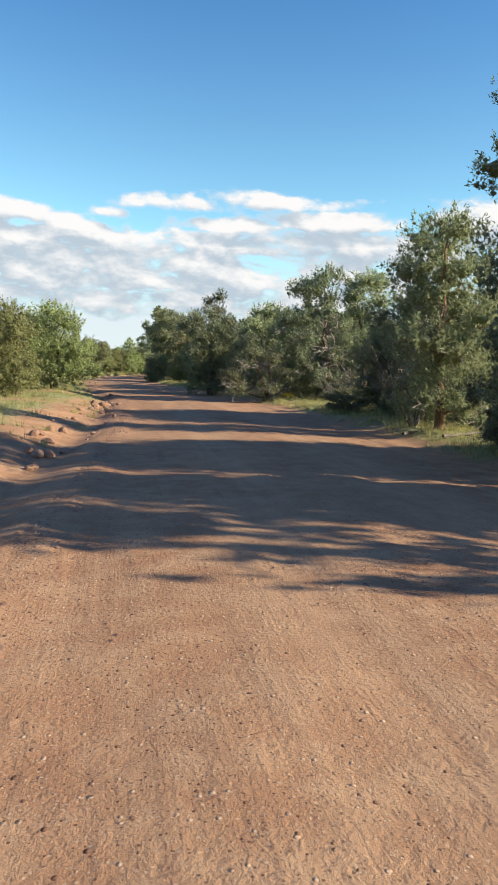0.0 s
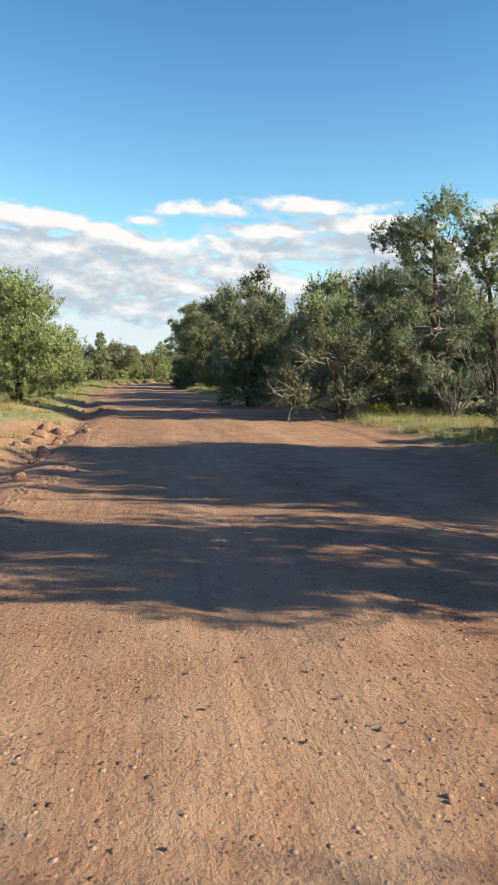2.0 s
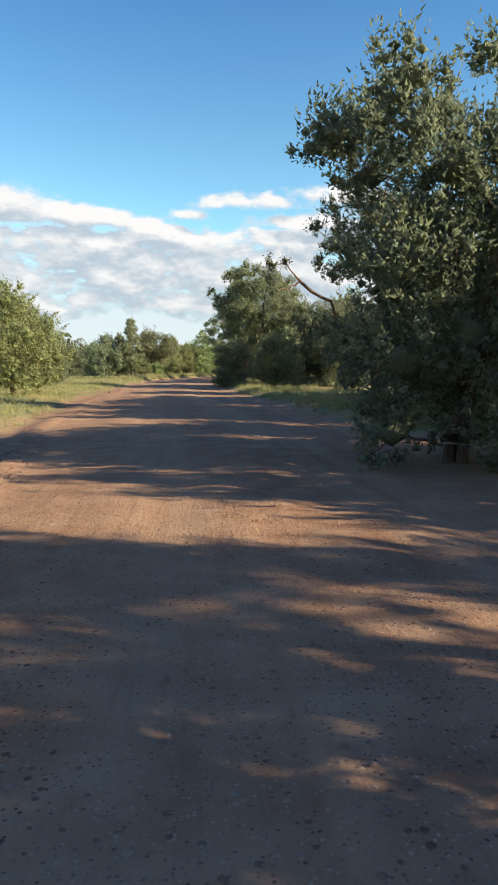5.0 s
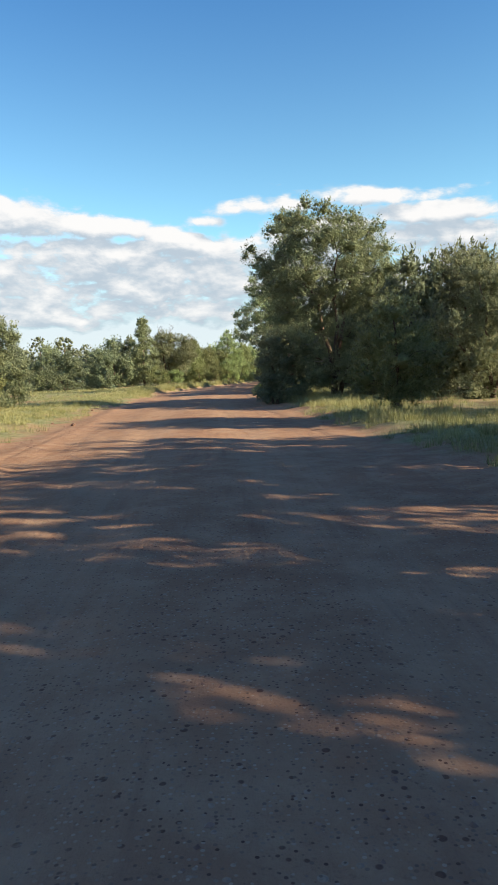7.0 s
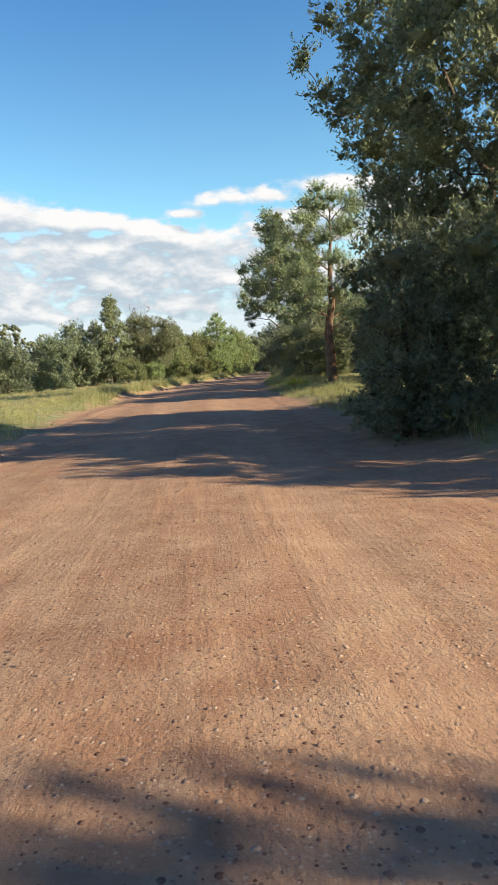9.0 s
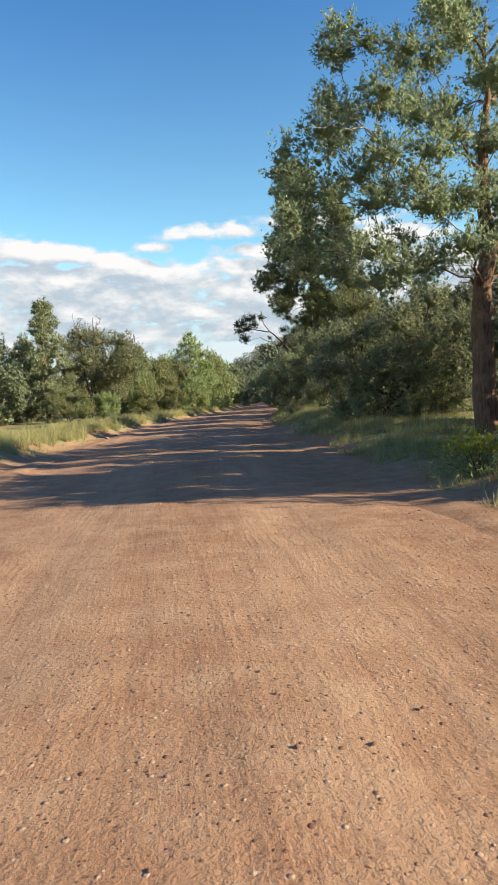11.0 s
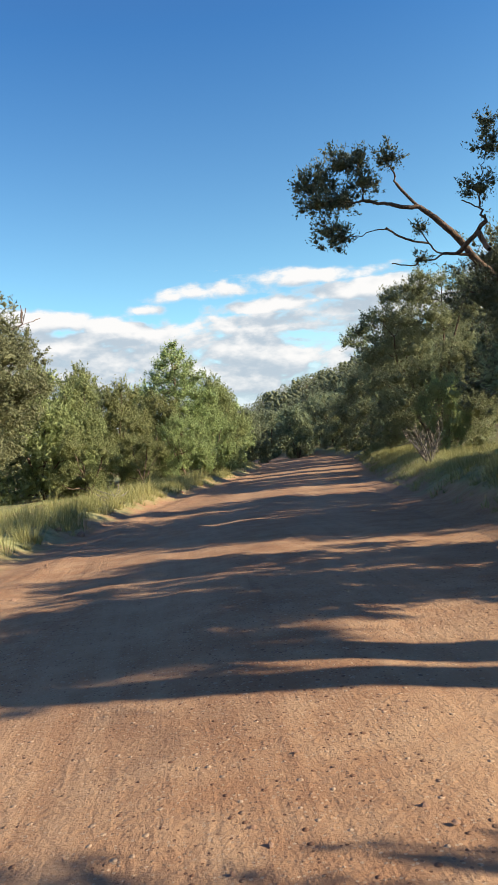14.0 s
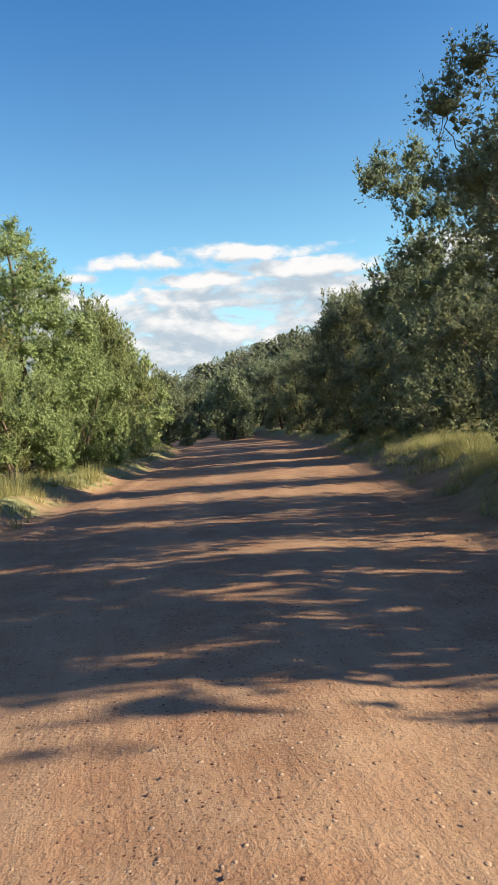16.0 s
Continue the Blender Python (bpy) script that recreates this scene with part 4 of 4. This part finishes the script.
# second row on the sunny side, added behind the verge trees to shade the road
for by, off, bh in ((5.2, 9.0, 5.4), (9.6, 9.6, 5.6), (18.0, 9.0, 5.2), (21.6, 9.4, 5.6), (38.6, 9.2, 5.0), (45.2, 9.0, 5.4), (51.8, 9.2, 5.4), (59.6, 9.2, 5.4),
                    (81.6, 9.0, 5.6), (88.0, 9.0, 5.6), (90.4, 9.4, 5.2), (103.6, 9.2, 5.4), (119.4, 9.6, 4.6),
                    (136.8, 8.8, 4.6)):
    tree("back", float(middle(by)) + off, by, bh, 1.9)

# ---- woods behind ----
def far_woods():
    rng = np.random.RandomState(91)
    c, d, span, cores = [], [], [], []
    wood = Wood()
    tries = 0
    while tries < 1430:
        tries += 1
        y = rng.uniform(-30, 420)
        x = float(middle(y)) + rng.choice([-1, 1], p=[0.42, 0.58]) * (22 + abs(rng.normal()) * 42)
        if tries > 1000:                    # the wooded ridge beyond the bend
            x, y = (rng.uniform(22, 90), rng.uniform(195, 300)) if tries % 2 else (rng.uniform(-20, 75), rng.uniform(236, 340))
        if tries > 1300:                    # the hillside beyond it
            x, y = rng.uniform(26, 66), rng.uniform(330, 455)
        s = x - float(middle(y))
        if abs(s) < 6:
            continue
        lands = y - (x - 3.0) / math.tan(SUN_AZ)      # where its shade meets the middle of the road
        clearing = s > 0 and (15.8 < lands < 20.6 or 27 < lands < 35.5 or 67.8 < lands < 70.5 or 75 < lands < 80 or 93.5 < lands < 102.5)
        if abs(s) > 48 and y < 185 and rng.uniform() < 0.5:
            continue
        if (-34 < s < 0 and 62 < y < 146) or (clearing and s < 45) or abs(x) > 105:
            continue
        h, r = rng.uniform(4.5, 7.5), rng.uniform(1.7, 2.8)
        z = float(land(x, y))
        close, mid = abs(s) < 30 and -5 < y < 200, abs(s) < 52 and -5 < y < 205
        ridge = 195 < y < 265 and 6 < x < 70 or (tries > 1000 and abs(x) < 60)
        n, m = (280, 34) if tries > 1300 else (640, 64) if ridge else (330, 100) if close else (200, 60) if mid else (80, 22)
        f = rng.uniform(0.06, 1, n) ** 0.9
        f[:m] = (np.arange(m) + rng.uniform(0, 1, m)) / m * 0.92 + 0.06
        a = rng.uniform(0, math.tau, n)
        lob = 1 + 0.25 * np.sin(2 * a + 5 * f + tries) + 0.18 * np.sin(5 * a - 9 * f)
        q = outline("juniper", f) * r * lob * rng.uniform(0.7, 1.08, n)
        q[:m] *= 0.80
        p = np.stack([x + np.cos(a) * q, y + np.sin(a) * q, z + f * h], -1)
        cores += [e + OCT * rng.uniform(0.6, 1.1, (6, 1)) * r * (0.13 if tries > 1300 else 0.105 if ridge else 0.12 if close else 0.17 if mid else 0.35) for e in p[:m]]
        c.append(p[m:])
        d.append(unit(p[m:] - [x, y, z + h * 0.3]) + [0, 0, 0.4] + rng.normal(size=(n - m, 3)) * 0.6)
        span.append(np.full((n - m, 1), 0.66 if ridge else 1.0))
        wood.limb([(x, y, z - 0.3), (x + 0.1, y, z + h * 0.8)], 0.16, 0.03, 5)
    c, d, span = np.concatenate(c), np.concatenate(d), np.concatenate(span)
    far = spray_mesh("far_woods", c, d, 0.30 * span, 0.18 * span, rng, JUNIPER, cores, d + rng.normal(size=d.shape) * 0.3)
    return far, wood.mesh("far_trunks", BARK)


leaves, stems = far_woods()
woods = new("far_woods")
new("crowns", leaves).parent = woods
new("trunks", stems).parent = woods
tagged(woods, "dense pinyon and juniper woodland behind the roadside trees", "woods", kind="stuff")


# ---- clouds: a far ring of sky ----
def cloud_ring():
    radius, top, n, m = 4400.0, 1500.0, 160, 6
    a = np.linspace(0, math.tau, n, endpoint=False)
    z = np.linspace(-120.0, top, m)
    co = np.stack([np.tile(np.sin(a) * radius, m), np.tile(np.cos(a) * radius + 75.0, m), np.repeat(z, n)], -1)
    i, j = np.meshgrid(np.arange(m - 1), np.arange(n), indexing="ij")
    k = (j + 1) % n
    me = sheet(bpy.data.meshes.new("backdrop"), co, np.stack([i * n + j, i * n + k, (i + 1) * n + k, (i + 1) * n + j], -1).reshape(-1, 4))
    shade(me)
    k = Mat("broken_cloud")
    sep = k.n.new("ShaderNodeSeparateXYZ")
    k.put(k.coord(), sep.inputs[0])
    az = k.math("MULTIPLY", k.math("ARCTAN2", sep.outputs[0], k.math("SUBTRACT", sep.outputs[1], 75.0)), 180 / math.pi)
    el = k.math("MULTIPLY", k.math("ARCTAN2", sep.outputs[2], radius), 180 / math.pi)

    # banks of cloud: azimuth, elevation, their half widths and weight
    banks = ((-16, 12.2, 6.5, 1.5, 1.0), (-8.0, 11.6, 6.0, 1.0, 1.0), (-2.5, 10.7, 4.0, 0.6, 0.9), (-0.6, 11.85, 1.9, 0.45, 0.72), (4.5, 12.85, 5.5, 0.75, 0.80), (13.0, 13.1, 7.0, 0.75, 0.80),
             (9.0, 11.3, 4.5, 0.75, 0.9), (18.0, 11.6, 6.0, 0.9, 0.9), (31.0, 11.0, 8.0, 1.5, 0.9), (-6.0, 9.0, 13.0, 0.7, 0.8), (11.0, 9.4, 11.0, 0.7, 0.85), (-14.0, 7.3, 7.0, 0.5, 0.75),
             (4.0, 6.7, 4.5, 0.7, 0.95), (15.0, 6.4, 7.0, 0.6, 0.75), (-8.0, 5.2, 7.0, 0.45, 0.7), (-32, 9.5, 9.0, 2.6, 0.8), (48, 9.0, 12.0, 2.5, 0.75))

    def thick(lift):
        """How thick the cloud is, some degrees higher up."""
        e = k.math("ADD", el, lift)
        total = k.math("MULTIPLY", k.math("MULTIPLY", k.span(e, 2.5, 5.0), k.span(e, 12.0, 10.2)), 0.74)
        for a0, e0, wa, we, w in banks:
            up = k.math("DIVIDE", k.math("SUBTRACT", k.math("ADD", e, k.math("MULTIPLY", az, 0.05)), e0 + 0.05 * a0), we)
            q = k.math("ADD", k.math("POWER", k.math("DIVIDE", k.math("SUBTRACT", az, a0), wa), 2.0), k.math("MULTIPLY", up, up))
            total = k.math("MAXIMUM", total, k.math("MULTIPLY", k.math("POWER", 2.718, k.math("MULTIPLY", q, -0.7)), w))
        # cloud outside the view, added so that its glow whitens the fill light
        around = k.math("MULTIPLY", k.span(k.math("ABSOLUTE", az), 50.0, 70.0), k.math("MULTIPLY", k.span(e, 3.0, 6.0), k.span(e, 18.0, 13.0)))
        total = k.math("MAXIMUM", total, k.math("MULTIPLY", around, 0.75))
        v = k.n.new("ShaderNodeCombineXYZ")
        k.put(k.math("MULTIPLY", az, 0.24), v.inputs[0])
        k.put(k.math("MULTIPLY", k.math("ADD", e, k.math("MULTIPLY", az, 0.05)), 0.48), v.inputs[1])
        puffs = k.math("ADD", k.math("MULTIPLY", k.noise(v.outputs[0], 0.8, 6, 0.52, 0.4), 0.72), k.math("MULTIPLY", k.noise(v.outputs[0], 2.6, 7, 0.60, 0.2), 0.28))
        return k.math("ADD", k.math("MULTIPLY", total, 0.50), k.math("MULTIPLY", puffs, 1.05))

    here, above = thick(0.0), thick(1.1)
    veil = k.span(el, 11.0, 3.5, 0.0, 0.93)
    alpha = k.math("MAXIMUM", k.span(here, 0.70, 0.88, 0.0, 0.98), veil)
    lit = k.span(k.math("SUBTRACT", here, above), -0.12, 0.22)
    colour = k.mix(lit, (0.54, 0.63, 0.72), (1.04, 1.02, 1.0))
    colour = k.mix(k.span(here, 0.74, 0.86), (0.80, 0.87, 0.93), colour)
    glow = k.n.new("ShaderNodeEmission")
    k.put(colour, glow.inputs["Color"])
    glow.inputs["Strength"].default_value = 0.48
    clear_part = k.n.new("ShaderNodeBsdfTransparent")
    both = k.n.new("ShaderNodeMixShader")
    k.put(alpha, both.inputs[0])
    k.put(clear_part.outputs[0], both.inputs[1])
    k.put(glow.outputs[0], both.inputs[2])
    k.put(both.outputs[0], k.out.inputs["Surface"])
    me.materials.append(k.m)
    return tagged(new("backdrop", me), "bands of white cumulus cloud in a blue evening sky", "sky", kind="structure")


cloud_ring()


# ---- grass, stones and dead wood ----
def tufts(name, spots, blades, height, mat, seed, bent=False):
    """Bunches of thin blades, joined into one."""
    rng = np.random.RandomState(seed)
    spots = np.asarray(spots)
    n = len(spots) * blades
    c = np.repeat(spots, blades, 0)
    size = np.repeat(rng.uniform(0.45, 1.0, len(spots)) ** 1.3 + 0.55 * (rng.uniform(0, 1, len(spots)) < 0.18), blades)
    a = rng.uniform(0, math.tau, n)
    root = c + np.stack([np.cos(a), np.sin(a), 0 * a], -1) * (rng.uniform(0, 0.15, n) * size)[:, None]
    hgt = height * size * rng.uniform(0.5, 1.15, n)
    tilt = rng.uniform(0.05, 0.88, n)
    tip = root + np.stack([np.cos(a) * tilt, np.sin(a) * tilt, np.sqrt(1 - np.minimum(tilt, 0.9) ** 2)], -1) * hgt[:, None]
    mid = (root + tip) / 2 + np.array([0, 0, 1]) * (0.16 * hgt * tilt)[:, None]
    b = a + math.pi / 2 + rng.normal(size=n) * 0.6
    w = np.stack([np.cos(b), np.sin(b), 0 * b], -1) * rng.uniform(0.0022, 0.0050, n)[:, None]
    if bent:
        co = np.stack([root + w, root - w, mid - w * 0.8, mid + w * 0.8, tip], 1).reshape(-1, 3)
        i = np.arange(n)[:, None] * 5
        me = sheet(bpy.data.meshes.new(name), co, i + [0, 1, 2, 3], i + [3, 2, 4])
    else:
        co = np.stack([root + w * 1.3, root - w * 1.3, tip], 1).reshape(-1, 3)
        me = sheet(bpy.data.meshes.new(name), co, None, np.arange(3 * n).reshape(-1, 3))
    me.materials.append(mat)
    return new(name, me)


def on_land(s, y):
    x = middle(y) + s
    return np.stack([x, y, land(x, y) - 0.02], -1)


def verge_spots(rng, n, y0, y1, s_of, keep):
    y = rng.uniform(y0, y1, n)
    s = s_of(rng, n)
    ok = keep(s, y) + 0.55 * wave(middle(y) + s, y, 21, 2.4) > rng.uniform(0, 1, n)
    return on_land(s[ok], y[ok])


rng = np.random.RandomState(5)
left_v = verge_spots(rng, 15500, 14, 200, lambda r, n: -3.7 - np.abs(r.normal(size=n)) * 2.6, lambda s, y: ss(-s, 3.6 + 1.5 * (1 - ss(y, 38, 48)), 5.2 + 1.2 * (1 - ss(y, 38, 48))))
right_v = verge_spots(rng, 15500, 8, 195, lambda r, n: 3.7 + np.abs(r.normal(size=n)) * 2.2, lambda s, y: ss(s, 3.7 + 0.2 * ss(y, 105, 120), 4.7 + 0.6 * ss(y, 105, 120)) * (0.75 + 0.25 * ss(y, 30, 60)))
bank_v = verge_spots(rng, 3800, 100, 178, lambda r, n: 3.5 + np.abs(r.normal(size=n)) * 1.6, lambda s, y: 0.25 + 0.75 * ss(s, 3.5, 4.6))
meadow = verge_spots(rng, 7500, 66, 132, lambda r, n: -5 - r.uniform(0, 18, n), lambda s, y: 0.75 + 0 * s)
tagged(tufts("grass", np.concatenate([left_v[::2], right_v, bank_v]), 24, 0.27, GRASS, 31), "yellow-green bunch grass along the road verges", "grass", kind="stuff")
tall_v = np.concatenate([verge_spots(rng, 1500, 104, 168, lambda r, n: -4.1 - np.abs(r.normal(size=n)) * 1.3, lambda s, y: 0.7 + 0 * s),
                         verge_spots(rng, 300, 66, 100, lambda r, n: 4.3 + np.abs(r.normal(size=n)) * 1.4, lambda s, y: 0.5 + 0 * s),
                         verge_spots(rng, 90, 98, 112, lambda r, n: 4.2 + np.abs(r.normal(size=n)) * 0.8, lambda s, y: 0.4 + 0 * s),
                         verge_spots(rng, 80, 152, 172, lambda r, n: 4.2 + np.abs(r.normal(size=n)) * 0.8, lambda s, y: 0.4 + 0 * s)])
tagged(tufts("tall_grass", tall_v, 42, 0.50, GRASS, 33, True), "tall pale bunch grass at the edge of the road", "grass", kind="stuff")
tagged(tufts("meadow_grass", meadow, 24, 0.26, GRASS, 32), "sunlit dry meadow grass beside the road", "grass", kind="stuff")


def stone_mesh(seed, flat):
    bm = bmesh.new()
    bmesh.ops.create_icosphere(bm, subdivisions=2, radius=1.0)
    off = Vector((seed * 3.1, seed * 1.7, 0))
    for v in bm.verts:
        v.co *= 1 + 0.38 * noise.noise(v.co * 1.1 + off) + 0.12 * noise.noise(v.co * 3.0 + off)
        v.co.z *= flat
    me = bpy.data.meshes.new("rock")
    bm.to_mesh(me)
    bm.free()
    me.materials.append(STONE)
    return me


STONES = [stone_mesh(q, 0.5 + 0.1 * q) for q in range(4)]


def rock(s, y, size, q):
    x = float(middle(y)) + s
    ob = new("rock", STONES[q % 4])
    ob.matrix_world = Matrix.Translation((x, y, float(land(x, y)) + size * 0.18)) @ Euler((rnd.uniform(-0.3, 0.3), rnd.uniform(-0.3, 0.3), rnd.uniform(0, 6.28))).to_matrix().to_4x4() @ Matrix.Diagonal((size, size * 0.8, size, 1))
    return tagged(ob, "angular reddish sandstone rock lying on the road bank", "rock", "bank rocks")


for q in range(26):
    rock(rnd.uniform(-4.6, -3.1), rnd.uniform(11, 40), rnd.uniform(0.05, 0.15), q)
for q in range(12):
    rock(rnd.uniform(-4.2, -3.2), rnd.uniform(26, 30.5), rnd.uniform(0.10, 0.22), q)
for q in range(6):
    rock(rnd.uniform(-4.1, -3.4), rnd.uniform(12.5, 15.5), rnd.uniform(0.10, 0.19), q)
for q in range(14):
    rock(rnd.uniform(-4.4, -3.2), rnd.uniform(60, 160), rnd.uniform(0.05, 0.11), q)
for q in range(14):
    rock(rnd.uniform(3.9, 4.8), rnd.uniform(20, 160), rnd.uniform(0.04, 0.08), q)


def gravel():
    """Loose stones and clods, thickest along the edges of the road."""
    r = np.random.RandomState(77)
    n = 28000
    y = np.where(r.uniform(0, 1, n) < 0.5, r.uniform(4, 48, n), r.uniform(48, 165, n))
    edge = r.uniform(0, 1, n)
    s = np.where(edge < 0.36, -2.9 + r.normal(size=n) * 0.35, np.where(edge < 0.56, 3.0 + r.normal(size=n) * 0.35, np.where(edge < 0.72, 0.25 + r.normal(size=n) * 0.3, r.uniform(-3.2, 3.2, n))))
    clod = r.uniform(0, 1, n) < 0.09
    y = np.where(clod, r.uniform(16, 46, n), y)
    s = np.where(clod, -3.25 + r.normal(size=n) * 0.3, s)
    size = np.minimum(np.where(clod, 0.022, 0.0) + 0.006 + r.exponential(0.008, n), np.where(abs(s) > 2.4, 0.055, 0.015))
    c = on_land(s, y) + np.stack([0 * y, 0 * y, 0.02 + size * 0.3 - 0.05 * ss(abs(s), 2.6, 3.2) * (abs(s) < 3.25)], -1)
    stub = np.array([(1, 0, -0.4), (0, 1, -0.4), (-1, 0, -0.4), (0, -1, -0.4), (0.2, 0.1, 0.42)], float)
    v = stub[None] * r.uniform(0.6, 1.3, (n, 5, 1))
    a = r.uniform(0, math.tau, n)
    ca, sa = np.cos(a)[:, None], np.sin(a)[:, None]
    v = np.stack([v[..., 0] * ca - v[..., 1] * sa, v[..., 0] * sa + v[..., 1] * ca, v[..., 2]], -1) * size[:, None, None] + c[:, None]
    f = np.array([(0, 1, 4), (1, 2, 4), (2, 3, 4), (3, 0, 4)])
    me = sheet(bpy.data.meshes.new("gravel"), v.reshape(-1, 3), None, (np.arange(n)[:, None, None] * 5 + f[None]).reshape(-1, 3))
    me.materials.append(STONE)
    return tagged(new("gravel", me), "loose red gravel and clods on the dirt road", "gravel", kind="stuff")


gravel()


def dead_shrub(x, y, h, seed, label):
    """A leafless shrub: many thin grey stems that fork."""
    r = np.random.RandomState(seed)
    wood = Wood()
    for q in range(16):
        a, out = r.uniform(0, math.tau), r.uniform(0.2, 0.7) * h
        end = np.array([math.cos(a) * out, math.sin(a) * out, h * r.uniform(0.5, 1.0)])
        u = np.linspace(0, 1, 6)[:, None]
        arm = u * end + np.array([0, 0, -0.1]) * (1 - u) + r.normal(size=(6, 3)) * 0.05 * u
        wood.limb(arm, 0.022, 0.006, 5)
        for b in range(7):
            v = r.uniform(0.3, 0.95)
            o = np.array([np.interp(v, u[:, 0], arm[:, c]) for c in range(3)])
            tip = o + unit(end + r.normal(size=3) * h * 0.6) * r.uniform(0.2, 0.5) * h * 0.6
            wood.limb(np.array([o, (o + tip) / 2 + r.normal(size=3) * 0.04, tip]), 0.010, 0.003, 4)
    ob = new("dead_shrub", wood.mesh("dead_shrub", DEAD))
    ob.location = (x, y, float(land(x, y)))
    return tagged(ob, label, "shrub")


dead_shrub(8.5, 17.6, 2.3, 3, "leafless grey shrub among the junipers")
dead_shrub(9.9, 36.4, 2.8, 11, "pale leafless limbs standing among the junipers")
dead_shrub(12.4, 33.0, 2.6, 12, "pale leafless limbs standing among the junipers")
dead_shrub(9.6, 20.6, 2.0, 4, "leafless grey shrub among the junipers")
dead_shrub(10.8, 147.5, 1.2, 5, "pale dead twigs standing on the road bank")
dead_shrub(10.9, 32.6, 1.2, 8, "tangle of pale dead twigs under the trees")


def fallen_branch(x, y, turn, length, seed):
    r = np.random.RandomState(seed)
    wood = Wood()
    u = np.linspace(0, 1, 9)[:, None]
    arm = u * [length, 0, 0] + np.array([0, 0, 0.10]) + np.stack([0 * u[:, 0], 0.12 * np.sin(u[:, 0] * 5), 0.25 * u[:, 0] ** 2], -1)
    wood.limb(arm, 0.038, 0.012, 7)
    for q in range(12):
        v = r.uniform(0.2, 0.97)
        o = np.array([np.interp(v, u[:, 0], arm[:, c]) for c in range(3)])
        tip = o + np.array([r.uniform(0.1, 0.6), r.normal() * 0.5, r.uniform(-0.05, 0.5)])
        tip[2] = max(tip[2], 0.02)
        wood.limb(np.array([o, (o + tip) / 2 + r.normal(size=3) * 0.03, tip]), 0.018, 0.005, 4)
    ob = new("fallen_branch")
    new("limb", wood.mesh("limb", DEAD)).parent = ob
    ob.matrix_world = Matrix.Translation((x, y, float(land(x, y)))) @ Matrix.Rotation(turn, 4, "Z")
    return tagged(ob, "fallen grey juniper branch lying on the verge", "branch")


fallen_branch(7.4, 15.6, 0.55, 3.2, 1)
fallen_branch(7.9, 14.6, 0.2, 2.4, 2)
fallen_branch(2.2, 149.2, 2.0, 1.2, 3)


def yucca(x, y, size, seed):
    r = np.random.RandomState(seed)
    n = 46
    a, t = r.uniform(0, math.tau, n), r.uniform(0.15, 1.45, n)
    d = np.stack([np.cos(a) * np.sin(t), np.sin(a) * np.sin(t), np.cos(t)], -1)
    me = spray_mesh("yucca", d * size * 0.5, d, size, 0.035, r, PINYON)
    ob = new("yucca", me)
    ob.location = (x, y, float(land(x, y)))
    return tagged(ob, "spiky grey-green yucca on the verge", "plant")


yucca(10.4, 23.6, 0.75, 1)


def flower_bush(x, y, size, seed):
    r = np.random.RandomState(seed)
    wood = Wood()
    root = new("flowering_shrub")
    root.location = (x, y, float(land(x, y)))
    p = r.normal(size=(900, 3)) * [0.40, 0.40, 0.22] * size + [0, 0, 0.38 * size]
    p[:, 2] = np.maximum(p[:, 2], 0.03)
    for q in range(14):
        wood.limb(np.array([(0, 0, -0.05), p[q] * [1, 1, 0.9]]), 0.012, 0.004, 4)
    new("stems", wood.mesh("stems", BARK)).parent = root
    new("leaves", spray_mesh("leaves", p, p - [0, 0, 0.1] + r.normal(size=p.shape) * 0.2, 0.10, 0.03, r, YOUNG)).parent = root
    hd = p[p[:, 2] > 0.42 * size]
    heads = new("flower_head", spray_mesh("flower_head", hd + [0, 0, 0.06], r.normal(size=hd.shape) + [0, 0, 1], 0.06, 0.05, r, FLOWER))
    heads.parent = root
    tagged(heads, "small yellow flower heads", kind="stuff")
    return tagged(root, "low shrub with small yellow flower heads beside the road", "shrub")


flower_bush(9.1, 33.8, 0.34, 1)
flower_bush(5.9, 103.5, 0.6, 3)
for bx, by, bh, br in ((9.6, 26.5, 0.9, 0.9), (10.6, 25.2, 1.0, 0.9), (11.3, 27.2, 1.1, 1.0), (8.9, 24.4, 0.7, 0.8), (12.0, 25.0, 1.0, 0.9)):
    tree("bush", bx, by, bh, br, None, "low dark green shrub growing on the road verge", JUNIPER)
